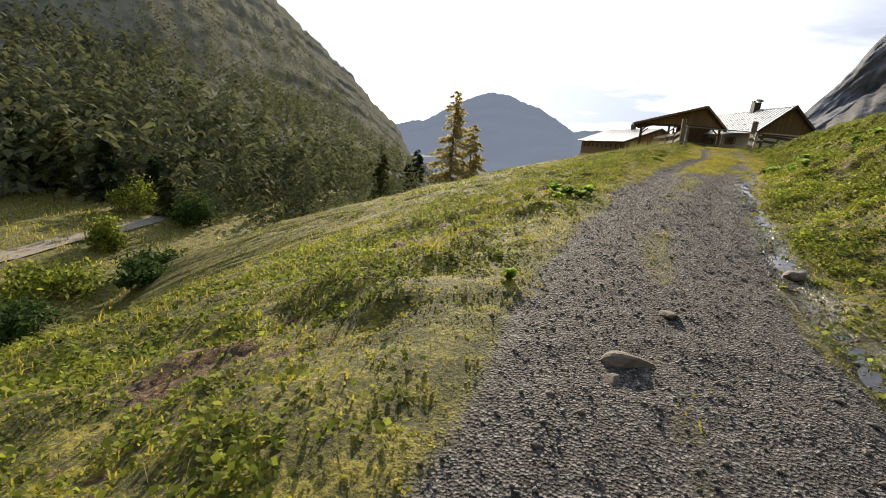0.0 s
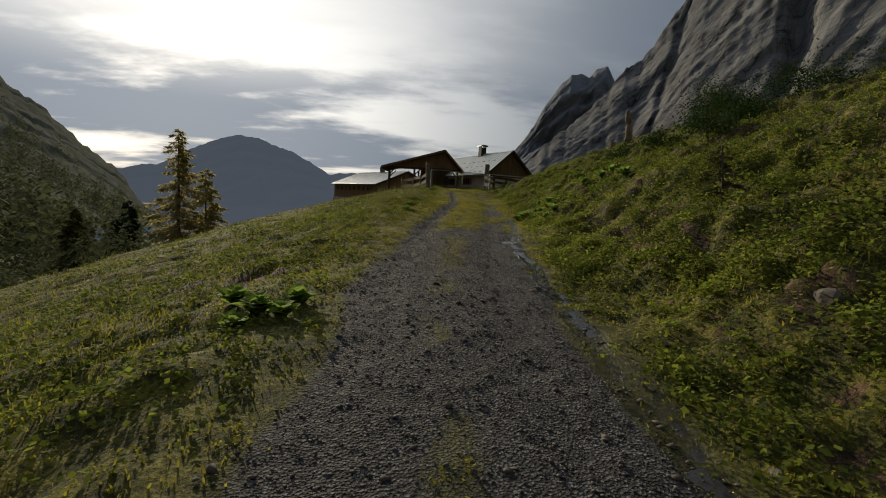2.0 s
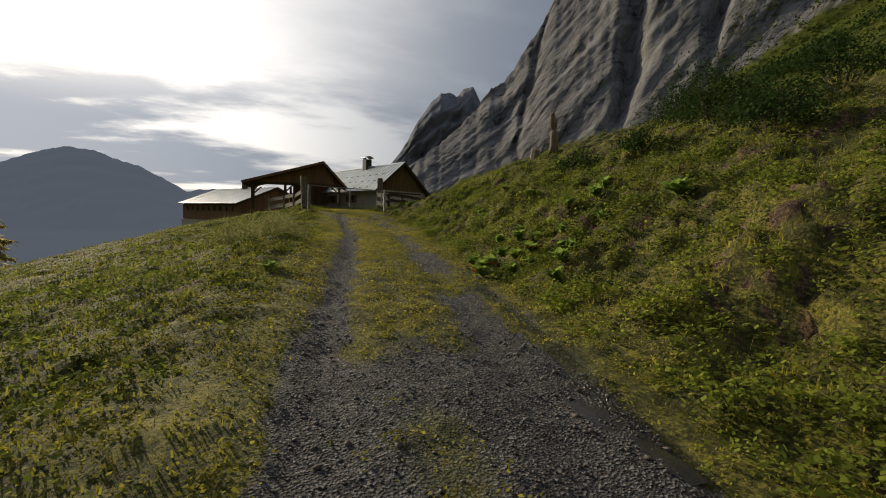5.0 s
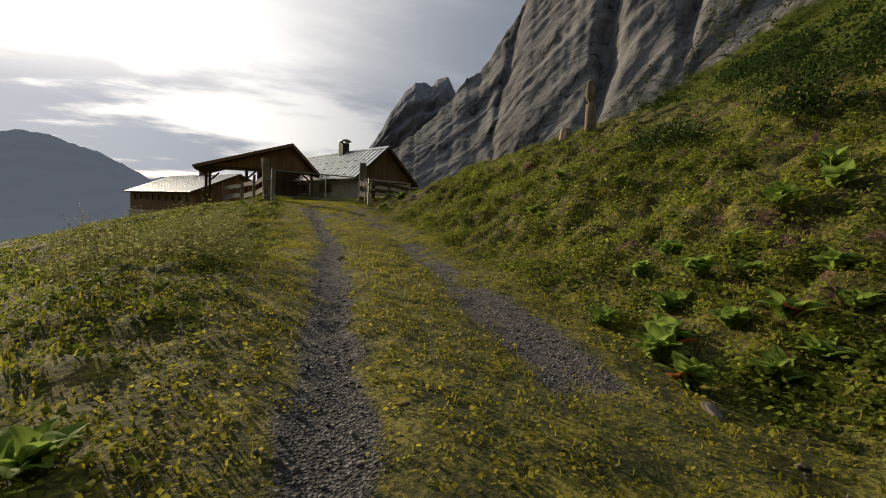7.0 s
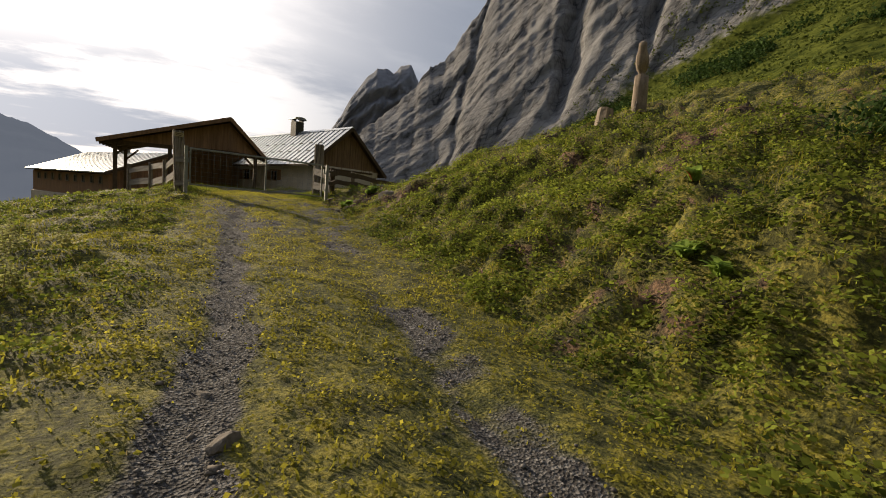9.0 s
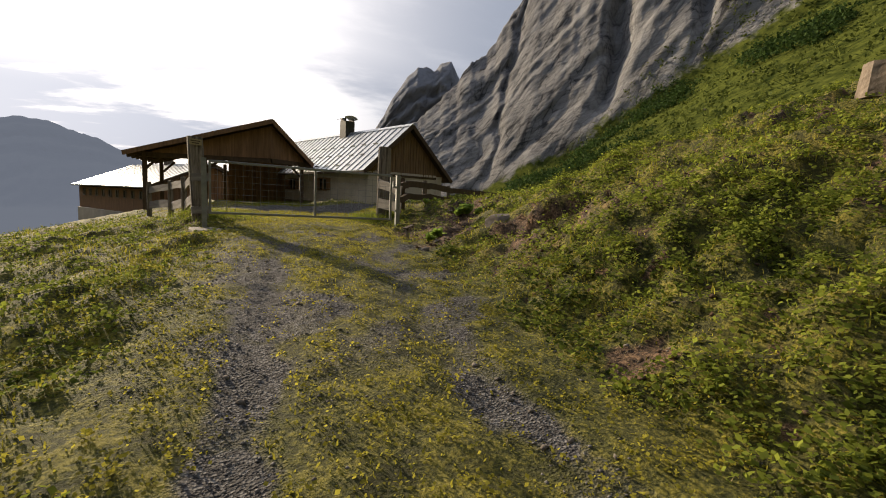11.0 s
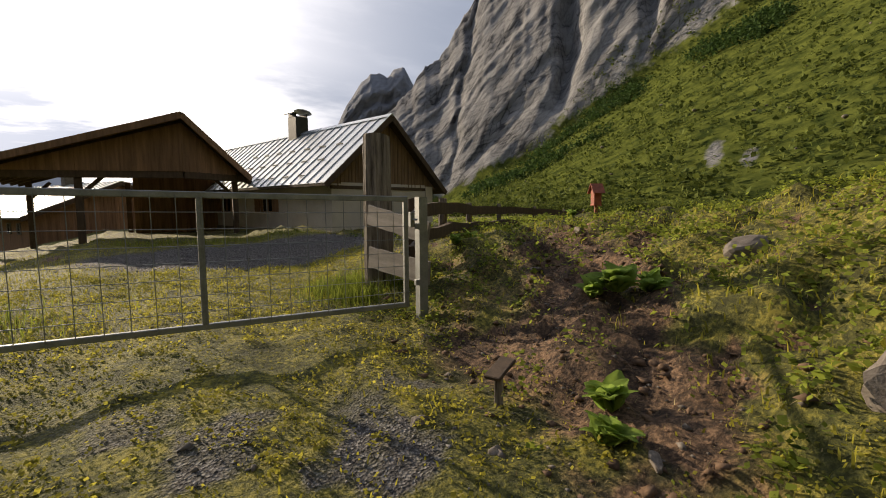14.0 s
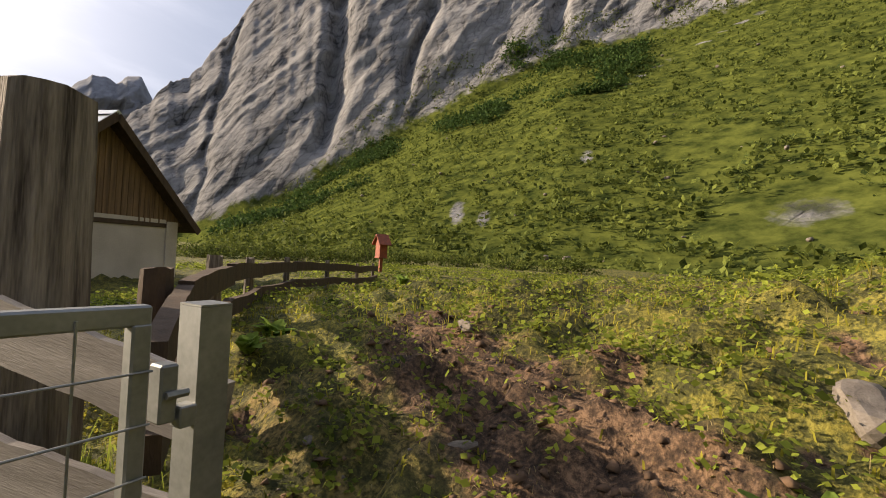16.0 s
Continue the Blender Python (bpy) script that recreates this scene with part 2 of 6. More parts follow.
def between(a, b, up=(0, 0, 1)):
    """Pose whose x runs from a to b, at the middle, and the length."""
    a, b = Vector(a), Vector(b)
    x = (b - a).normalized()
    y = Vector(up).cross(x).normalized()
    z = x.cross(y)
    m = Matrix((x, y, z)).transposed().to_4x4()
    m.translation = (a + b) / 2
    return m, (b - a).length


def beam(bm, a, b, w, h, bevel=0.006, up=(0, 0, 1)):
    m, d = between(a, b, up)
    box(bm, d, w, h, m, bevel)


def vnoise(x, y, seed=0):
    """Smooth value noise on a unit lattice, -1 to 1."""
    x, y = np.asarray(x, dtype=np.float64), np.asarray(y, dtype=np.float64)
    i, j = np.floor(x), np.floor(y)
    fx, fy = x - i, y - j
    fx, fy = fx * fx * (3 - 2 * fx), fy * fy * (3 - 2 * fy)

    def h(a, b):
        v = np.sin(a * 127.1 + b * 311.7 + seed * 74.7) * 43758.5453
        return (v - np.floor(v)) * 2 - 1
    return (h(i, j) * (1 - fx) + h(i + 1, j) * fx) * (1 - fy) + (h(i, j + 1) * (1 - fx) + h(i + 1, j + 1) * fx) * fy


def fbm(x, y, octaves=4, seed=0, rough=0.5):
    s, a, f = 0.0, 1.0, 1.0
    for k in range(octaves):
        s = s + a * vnoise(x * f + k * 17.3, y * f - k * 9.1, seed + k)
        a, f = a * rough, f * 2.03
    return s


def sstep(a, b, x):
    t = np.clip((np.asarray(x, dtype=np.float64) - a) / (b - a), 0, 1)
    return t * t * (3 - 2 * t)


# ---- the lie of the land ----
ROAD_Y = (-60, -50, -39, -33, -28, -23.7, -20, -17.5, -12.3, -7.5, -3.5, 0, 6, 12, 40)
ROAD_X = (-9.0, -8.6, -8.15, -8.0, -7.3, -6.4, -5.5, -4.9, -3.7, -3.15, -2.4, -2.2, -1.9, -1.9, -3.0)
ROAD_ZY = (-60, -39, -33, -30.5, -28, -23.7, -20, -17.5, -12.3, -7.5, -3.5, 0, 5, 11, 40)
ROAD_Z = (-3.9, -2.85, -2.45, -2.15, -1.98, -1.62, -1.35, -1.25, -1.02, -0.62, -0.27, -0.03, 0.06, 0.2, -0.3)


def road_x(y):
    return (np.interp(y - 1.5, ROAD_Y, ROAD_X) + np.interp(y, ROAD_Y, ROAD_X) + np.interp(y + 1.5, ROAD_Y, ROAD_X)) / 3


def road_z(y):
    return (np.interp(y - 2, ROAD_ZY, ROAD_Z) + np.interp(y, ROAD_ZY, ROAD_Z) + np.interp(y + 2, ROAD_ZY, ROAD_Z)) / 3


def ground_base(x, y):
    x, y = np.asarray(x, dtype=np.float64), np.asarray(y, dtype=np.float64)
    c, z = road_x(y), road_z(y)
    d = np.maximum(x - (c + 1.75), 0)
    d = d * d / (d + 0.5)
    yy = y + 0.35 * np.maximum(x - 4.0, 0)
    steep = sstep(-4.6, -0.8, yy)
    slope = 0.62 * (1 - steep) + 0.45 * steep
    cap = np.exp(np.interp(yy, (-60, -6.5, -4.0, -2.2, -1.0, 2, 5, 8, 20), np.log((14, 12, 6, 2.1, 1.4, 1.0, 0.5, 0.12, 0.08))))
    right = cap * (1 - np.exp(-slope * d / cap)) + 0.004 * d * steep
    e = np.maximum((c - 1.6) - x, 0)
    e = e * e / (e + 0.8)
    back = 1 + 0.75 * sstep(-14, -30, y)
    left = -(0.2 * e + 0.0042 * e * e) * back
    z = z + right + left
    z = z + 0.36 * np.exp(-(((x + 7.7) / 1.6) ** 2 + ((y + 15.0) / 4.0) ** 2))
    floor = -14.5 + 0.02 * np.abs(x + 40)
    z = np.where(x < c, np.maximum(z, floor), z)
    z = z - 45 * sstep(48, 170, y) * sstep(120, 20, x)
    return z


def bank_steps(x, y):
    """Terraces trodden into the bank by cattle, counted in steps."""
    return 1.6 * fbm(x * 0.75 + y * 0.2, y * 0.55 - x * 0.2, 3, 31)


def hummocks(x, y):
    """Rounded tussocks parted by narrow creases, 0 in the creases."""
    a = np.abs(fbm(x * 1.55 + 0.3 * vnoise(x * 2, y * 2, 57), y * 1.55, 2, 51))
    return np.minimum(a * 0.8 + 0.35 * np.abs(fbm(x * 4.2, y * 4.2, 2, 53)), 1.0)


def scarp(x, y):
    """Signed distance above the broken edge of the bank by the gate, and how strongly it stands there."""
    d = (x - 1.0) * 0.6 + (y + 4.55) * 0.8 + 0.2 * fbm(x * 1.7, y * 1.7, 3, 58)
    along = (x - 1.0) * 0.8 - (y + 4.55) * 0.6
    return d, np.exp(-(along / 1.1) ** 4)


def ground_rough(x, y):
    """Tufts, cattle treads and ruts."""
    c = road_x(y)
    off = np.abs(x - c)
    wild = sstep(1.25, 2.4, off) * (1 - np.exp(-((x + 0.6) / 5.6) ** 6 - ((y - 6.4) / 4.2) ** 6))
    fade = sstep(70, 25, np.hypot(x + 5, y + 15))
    z = wild * fade * (0.13 * fbm(x * 0.55, y * 0.55, 3, 5) + (0.15 + 0.13 * sstep(1.8, 3.5, x - c)) * (hummocks(x, y) - 0.42))
    bank = sstep(1.9, 3.2, x - c)
    z = z + bank * fade * (0.11 * (1 - 0.65 * sstep(-6, -3, y)) * np.round(bank_steps(x, y)))
    z = z + (1 - wild) * (0.012 * fbm(x * 3, y * 3, 3, 3) + 0.022 * np.abs(fbm(x * 4.5, y * 4.5, 2, 6)))
    d, here = scarp(x, y)
    z = z + here * (0.2 * sstep(-0.08, 0.14, d) * sstep(1.5, 0.4, d) - 0.24 * np.exp(-((d + 0.2) / 0.22) ** 2))
    z = z - (1 - wild) * 0.05 * np.exp(-((off - 0.8) / 0.28) ** 2) * sstep(-36, -24, y)
    # water ditch beside the road
    ditch = np.exp(-((x - c - 1.45) / 0.25) ** 2) * sstep(-17, -21, y)
    z = z - 0.045 * ditch
    return z


def ground(x, y):
    return ground_base(x, y) + ground_rough(x, y)


def gz(x, y):
    return float(ground(np.array([x]), np.array([y]))[0])


def masks(x, y):
    """Bare gravel, bare earth and wetness of the ground, 0 to 1."""
    c = road_x(y)
    s = x - c
    wob = 0.35 * fbm(x * 0.8, y * 0.8, 3, 21)
    full = sstep(-22.5, -25.5, y + 2.5 * wob)
    road = sstep(1.45, 1.0, np.abs(s - 0.08) + 0.4 * wob)
    mid = np.exp(-(s / 0.35) ** 2) * sstep(-0.1, 0.45, fbm(x * 0.9, y * 0.6, 3, 8))
    rag = 0.09 * fbm(x * 3.1, y * 2.3, 3, 18)
    ruts = np.exp(-((s + 0.86 + 0.12 * wob + rag) / 0.24) ** 4) * 0.92
    right_rut = np.exp(-((s - 0.88 + rag) / (0.34 + 0.15 * wob)) ** 4) * 0.82 * sstep(-0.85, -0.1, fbm(x * 1.1, y * 1.1, 3, 14))
    ruts = np.maximum(ruts, right_rut)
    ruts = ruts * (1 - 0.4 * sstep(-15, -8, y) * sstep(-0.5, 0.4, fbm(x * 2.0, y * 2.0, 3, 15)))
    end = sstep(-1.5, -5, y)
    gravel = full * road * (1 - 0.55 * mid) + (1 - full) * np.maximum(ruts * end, 0.62 * sstep(-0.2, 0.4, fbm(x * 2.3, y * 2.3, 3, 16)) * sstep(2.3, 1.5, np.abs(s)) * sstep(-10, -6.5, y) * sstep(1, -2, y))
    yard = sstep(1.15, 0.8, np.hypot((x - 0.1) / 4.2, (y - 6.9) / 2.5) + 0.25 * wob)
    gravel = np.maximum(gravel, yard * 0.95)
    n = fbm(x * 0.7 + 4, y * 0.7, 4, 40)
    bank = sstep(2.0, 2.6, s) * sstep(7.5, 3.5, s)
    earth = bank * sstep(0.25, 0.75, n + 0.35 * fbm(x * 2.3, y * 2.3, 2, 44))
    st = bank_steps(x, y)
    steps = sstep(0.34, 0.46, np.abs(st - np.round(st))) * sstep(2.2, 3.0, s) * sstep(13, 9, s) * sstep(2, 0, y) * sstep(-0.35, 0.2, fbm(x * 0.9, y * 0.9, 2, 33))
    edge = sstep(1.7, 2.1, s) * sstep(3.8, 2.6, s) * sstep(-28, -31, y) * sstep(-0.3, 0.35, n)
    tread = np.exp(-(((x - 2.2 - 0.75 * y) / 0.95) ** 2)) * sstep(-4.2, -2.6, y) * sstep(2.2, 0.9, y) * sstep(-0.95, 0.0, n + 0.6 * fbm(x * 2.6, y * 2.6, 3, 48))
    tread2 = 0.9 * np.exp(-(((x - 0.2) / 0.7) ** 2 + ((y + 1.3) / 1.2) ** 2)) * sstep(-0.5, 0.3, n + 0.4 * fbm(x * 2.6, y * 2.6, 3, 49))
    left = sstep(-1.8, -2.6, s) * sstep(0.55, 0.95, n) * sstep(-16, -10, s)
    crease = sstep(0.17, 0.07, hummocks(x, y)) * sstep(1.8, 2.3, np.abs(s)) * np.where(s > 0, sstep(9, 5, s), 0.75 * sstep(-8, -5, s)) * sstep(-0.5, 0.2, fbm(x * 0.5, y * 0.5, 2, 46) + 0.25)
    foot = sstep(1.7, 2.1, s) * sstep(3.4, 2.5, s) * sstep(-15, -13, y) * sstep(-7, -9, y) * sstep(0.0, 0.5, fbm(x * 1.6, y * 1.6, 3, 45))
    d, here = scarp(x, y)
    broken = here * sstep(-0.42, -0.2, d) * sstep(0.2, 0.06, d)
    earth = np.clip(np.maximum.reduce([crease, 0.9 * foot, broken, earth * np.where(y < -8, 0.15, 0.45), 0.9 * steps, edge, tread, tread2, left * 0.8]), 0, 1)
    wet = np.exp(-((s - 1.4 - 0.3 * wob) / (0.16 + 0.22 * sstep(-27, -36, y))) ** 2) * sstep(-17.5, -21, y) * sstep(-0.6, 0.1, fbm(x * 2.1, y * 1.3, 2, 77))
    return np.clip(gravel, 0, 1), earth, np.clip(wet, 0, 1)


def ground_material():
    m = bpy.data.materials.new("meadow_ground")
    m.use_nodes = True
    n, l = m.node_tree.nodes, m.node_tree.links
    b = n["Principled BSDF"]
    at, sp, co = n.new("ShaderNodeAttribute"), n.new("ShaderNodeSeparateColor"), n.new("ShaderNodeTexCoord")
    at.attribute_name = "cover"
    l.new(at.outputs["Color"], sp.inputs[0])

    def noise_tex(scale, detail=4.0, rough=0.55):
        q = n.new("ShaderNodeTexNoise")
        q.inputs["Scale"].default_value, q.inputs["Detail"].default_value, q.inputs["Roughness"].default_value = scale, detail, rough
        l.new(co.outputs["Object"], q.inputs["Vector"])
        return q.outputs["Fac"]

    def ramp(v, stops):
        r = n.new("ShaderNodeValToRGB")
        while len(r.color_ramp.elements) < len(stops):
            r.color_ramp.elements.new(0.5)
        for el, (p, c) in zip(r.color_ramp.elements, stops):
            el.position, el.color = p, (*c, 1)
        l.new(v, r.inputs[0])
        return r.outputs[0]

    def mix(f, a, c):
        q = n.new("ShaderNodeMix")
        q.data_type = "RGBA"
        l.new(f, q.inputs["Factor"]), l.new(a, q.inputs["A"]), l.new(c, q.inputs["B"])
        return q.outputs["Result"]
    big, mid, fine = noise_tex(0.35), noise_tex(3.4, 6, 0.65), noise_tex(26, 5, 0.7)
    ad = n.new("ShaderNodeMath")
    ad.operation = "MULTIPLY_ADD"
    ad.inputs[1].default_value = 0.75
    part_mid = n.new("ShaderNodeMath")
    part_mid.operation = "MULTIPLY"
    part_mid.inputs[1].default_value = 0.7
    l.new(mid, part_mid.inputs[0])
    l.new(fine, ad.inputs[0]), l.new(part_mid.outputs[0], ad.inputs[2])
    grass = ramp(ad.outputs[0], ((0.61, (0.014, 0.016, 0.004)), (0.72, (0.075, 0.075, 0.014)), (0.85, (0.30, 0.255, 0.043))))
    tint = ramp(big, ((0.35, (0.08, 0.095, 0.018)), (0.65, (0.13, 0.115, 0.03))))
    g2 = n.new("ShaderNodeMix")
    g2.data_type = "RGBA"
    g2.inputs["Factor"].default_value = 0.25
    l.new(grass, g2.inputs["A"]), l.new(tint, g2.inputs["B"])
    vor = n.new("ShaderNodeTexVoronoi")
    vor.inputs["Scale"].default_value = 50
    l.new(co.outputs["Object"], vor.inputs["Vector"])
    vs = n.new("ShaderNodeSeparateColor")
    l.new(vor.outputs["Color"], vs.inputs[0])
    gravel = ramp(vs.outputs[0], ((0.0, (0.028, 0.025, 0.025)), (0.6, (0.082, 0.077, 0.075)), (1.0, (0.22, 0.21, 0.20))))
    earth = ramp(ad.outputs[0], ((0.60, (0.022, 0.014, 0.009)), (0.73, (0.085, 0.051, 0.029)), (0.87, (0.24, 0.145, 0.082))))

    def sharpen(v, lo=0.35, hi=0.65):
        a2 = n.new("ShaderNodeMath")
        a2.operation = "MULTIPLY_ADD"
        a2.inputs[1].default_value, = (0.6,)
        l.new(mid, a2.inputs[0]), l.new(v, a2.inputs[2])
        r = n.new("ShaderNodeMapRange")
        r.inputs["From Min"].default_value, r.inputs["From Max"].default_value = lo + 0.3, hi + 0.3
        l.new(a2.outputs[0], r.inputs["Value"])
        return r.outputs[0]
    col = mix(sharpen(sp.outputs[1]), g2.outputs["Result"], earth)
    col = mix(sharpen(sp.outputs[0]), col, gravel)
    wet = sharpen(sp.outputs[2], 0.3, 0.6)
    dk = n.new("ShaderNodeMix")
    dk.data_type, dk.blend_type = "RGBA", "MULTIPLY"
    l.new(wet, dk.inputs["Factor"]), l.new(col, dk.inputs["A"])
    dk.inputs["B"].default_value = (0.45, 0.45, 0.47, 1)
    l.new(dk.outputs["Result"], b.inputs["Base Color"])
    rr = n.new("ShaderNodeMapRange")
    rr.inputs["To Min"].default_value, rr.inputs["To Max"].default_value = 0.9, 0.22
    l.new(wet, rr.inputs["Value"]), l.new(rr.outputs[0], b.inputs["Roughness"])
    b.inputs["Specular IOR Level"].default_value = 0.3
    bh = n.new("ShaderNodeMath")
    bh.operation = "MULTIPLY_ADD"
    l.new(vor.outputs["Distance"], bh.inputs[0]), l.new(sp.outputs[0], bh.inputs[1]), l.new(ad.outputs[0], bh.inputs[2])
    bp = n.new("ShaderNodeBump")
    bp.inputs["Strength"].default_value, bp.inputs["Distance"].default_value = 0.9, 0.045
    l.new(bh.outputs[0], bp.inputs["Height"]), l.new(bp.outputs[0], b.inputs["Normal"])
    return m


def axis(lo, hi, step, far):
    """Dense between lo and hi, then ever wider steps out to far."""
    mid = np.arange(lo, hi + step / 2, step)
    out, v, s = [], hi, step
    while v < far:
        s *= 1.13
        v += s
        out.append(v)
    neg, v, s = [], lo, step
    while v > -far:
        s *= 1.13
        v -= s
        neg.append(v)
    return np.concatenate([np.array(neg[::-1]), mid, np.array(out)])


gx, gy = axis(-12.0, 6.5, 0.11, 2600), axis(-41.5, 5.0, 0.115, 2600)
X, Y = np.meshgrid(gx, gy)
Z = ground(X.ravel(), Y.ravel())
nx, ny = len(gx), len(gy)
ii = (np.arange(ny - 1)[:, None] * nx + np.arange(nx - 1)[None, :]).ravel()
land = mesh_np("ground", np.stack([X.ravel(), Y.ravel(), Z], 1), np.stack([ii, ii + 1, ii + nx + 1, ii + nx], 1), ground_material(), smooth=True)
col = land.data.color_attributes.new("cover", "FLOAT_COLOR", "POINT")
k_gravel, k_earth, k_wet = masks(X.ravel(), Y.ravel())
col.data.foreach_set("color", np.stack([k_gravel, k_earth, k_wet, np.ones_like(Z)], 1).astype(np.float32).ravel())
tagged(land, "sloping alpine meadow with a gravel cart track", "ground", kind="structure")


# ---- trickle of water beside the track ----
wy = np.arange(-42.0, -18.5, 0.12)
wc = road_x(wy) + 1.42 + 0.22 * fbm(wy * 0.5, wy * 0, 3, 91)
wz = ground(wc, wy) + 0.006
ww = 0.10 + 0.16 * sstep(-27, -36, wy) + 0.07 * fbm(wy * 1.3, wy * 0 + 5, 2, 93)
wv = np.stack([np.stack([wc + k * ww, wy, wz - 0.012 * abs(k)], 1) for k in (-1.0, -0.4, 0.4, 1.0)], 1).reshape(-1, 3)
wi = np.arange(len(wy) - 1)[:, None] * 4 + np.arange(3)[None, :]
wi = wi[sstep(-0.35, 0.1, fbm(wy[:-1] * 1.7, wy[:-1] * 0 + 2, 3, 95) + 0.3 * sstep(-27, -36, wy[:-1])) > 0.5]
M_WATER = make_mat("shallow_water", (0.06, 0.055, 0.05), 0.12, dark=(0.03, 0.028, 0.025), scale=6, fine=30, bump=0.35, dist=0.02, spec=0.6)
tagged(mesh_np("water", wv, np.stack([wi, wi + 1, wi + 5, wi + 4], 2).reshape(-1, 4), M_WATER, True), "shallow trickle of water along the track", "water", kind="structure")


# ---- mountains ----
def rock_material(name, rock, rock_dark, grass, grass_dark, scale=0.02):
    """Bare rock where steep or high in attribute 'bare', turf elsewhere."""
    m = bpy.data.materials.new(name)
    m.use_nodes = True
    n, l = m.node_tree.nodes, m.node_tree.links
    b = n["Principled BSDF"]
    b.inputs["Roughness"].default_value, b.inputs["Specular IOR Level"].default_value = 1.0, 0.0
    co, mp = n.new("ShaderNodeTexCoord"), n.new("ShaderNodeMapping")
    l.new(co.outputs["Object"], mp.inputs[0])
    mp.vector_type = "TEXTURE"
    mp.inputs["Scale"].default_value = (0.75, 0.75, 2.0)
    mp.inputs["Rotation"].default_value = Matrix.Rotation(radians(27), 3, Vector((1, 1, 0)).normalized()).to_euler()

    def nz(s, d=6.0, r=0.6, vec=None):
        q = n.new("ShaderNodeTexNoise")
        q.inputs["Scale"].default_value, q.inputs["Detail"].default_value, q.inputs["Roughness"].default_value = s, d, r
        l.new(vec or co.outputs["Object"], q.inputs["Vector"])
        return q.outputs["Fac"]

    def ramp(v, stops):
        r = n.new("ShaderNodeValToRGB")
        while len(r.color_ramp.elements) < len(stops):
            r.color_ramp.elements.new(0.5)
        for el, (p, c) in zip(r.color_ramp.elements, stops):
            el.position, el.color = p, (*c, 1)
        l.new(v, r.inputs[0])
        return r.outputs[0]
    tall = nz(scale * 2.2, 9.0, 0.65, mp.outputs[0])
    band = n.new("ShaderNodeMapping")
    band.vector_type = "TEXTURE"
    band.inputs["Scale"].default_value = (4.0, 4.0, 0.45)
    band.inputs["Rotation"].default_value = Matrix.Rotation(radians(-14), 3, Vector((1, 1, 0)).normalized()).to_euler()
    l.new(co.outputs["Object"], band.inputs[0])
    strata = nz(scale * 6, 8.0, 0.68, band.outputs[0])
    mixv = n.new("ShaderNodeMath")
    mixv.operation = "MULTIPLY_ADD"
    mixv.inputs[1].default_value = 0.6
    l.new(strata, mixv.inputs[0]), l.new(tall, mixv.inputs[2])
    wob = n.new("ShaderNodeVectorMath")
    wob.operation = "MULTIPLY_ADD"
    wob.inputs[1].default_value = (0.25 / scale,) * 3
    nv = n.new("ShaderNodeTexNoise")
    nv.inputs["Scale"].default_value, nv.inputs["Detail"].default_value = scale * 2.5, 5.0
    l.new(mp.outputs[0], nv.inputs["Vector"])
    l.new(nv.outputs["Color"], wob.inputs[0]), l.new(mp.outputs[0], wob.inputs[2])
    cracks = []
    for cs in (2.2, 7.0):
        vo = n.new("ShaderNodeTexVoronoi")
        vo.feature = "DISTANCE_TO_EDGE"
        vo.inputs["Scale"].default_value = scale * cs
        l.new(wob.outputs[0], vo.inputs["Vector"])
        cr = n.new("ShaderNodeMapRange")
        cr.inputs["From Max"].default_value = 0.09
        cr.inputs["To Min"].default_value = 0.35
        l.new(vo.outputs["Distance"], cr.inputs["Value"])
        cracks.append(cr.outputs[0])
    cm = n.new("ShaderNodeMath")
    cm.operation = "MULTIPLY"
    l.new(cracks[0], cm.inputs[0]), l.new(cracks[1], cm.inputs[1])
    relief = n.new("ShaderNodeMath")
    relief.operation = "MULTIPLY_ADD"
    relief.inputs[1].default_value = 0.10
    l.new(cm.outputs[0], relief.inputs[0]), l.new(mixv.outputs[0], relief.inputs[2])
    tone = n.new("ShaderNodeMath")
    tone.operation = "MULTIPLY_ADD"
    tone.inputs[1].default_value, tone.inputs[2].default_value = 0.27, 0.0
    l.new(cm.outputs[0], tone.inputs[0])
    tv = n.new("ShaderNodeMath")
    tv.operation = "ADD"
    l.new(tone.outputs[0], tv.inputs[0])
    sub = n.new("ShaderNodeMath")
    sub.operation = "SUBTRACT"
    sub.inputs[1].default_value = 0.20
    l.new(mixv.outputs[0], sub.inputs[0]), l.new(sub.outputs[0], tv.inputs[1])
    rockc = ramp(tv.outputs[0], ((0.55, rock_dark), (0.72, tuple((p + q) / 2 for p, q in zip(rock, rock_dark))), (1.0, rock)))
    turf = nz(scale * 9, 8.0, 0.65)
    grassc = ramp(turf, ((0.36, grass_dark), (0.62, grass)))
    at = n.new("ShaderNodeAttribute")
    at.attribute_name = "bare"
    ad = n.new("ShaderNodeMath")
    ad.operation = "MULTIPLY_ADD"
    ad.inputs[1].default_value = 0.9
    l.new(nz(scale * 3, 7.0, 0.65), ad.inputs[0]), l.new(at.outputs["Fac"], ad.inputs[2])
    r2 = n.new("ShaderNodeMapRange")
    r2.inputs["From Min"].default_value, r2.inputs["From Max"].default_value = 0.86, 1.0
    l.new(ad.outputs[0], r2.inputs["Value"])
    mx = n.new("ShaderNodeMix")
    mx.data_type = "RGBA"
    l.new(r2.outputs[0], mx.inputs["Factor"]), l.new(grassc, mx.inputs["A"]), l.new(rockc, mx.inputs["B"])
    l.new(mx.outputs["Result"], b.inputs["Base Color"])
    bp = n.new("ShaderNodeBump")
    bp.inputs["Strength"].default_value, bp.inputs["Distance"].default_value = 0.9, 0.12 / scale
    br = n.new("ShaderNodeMapRange")
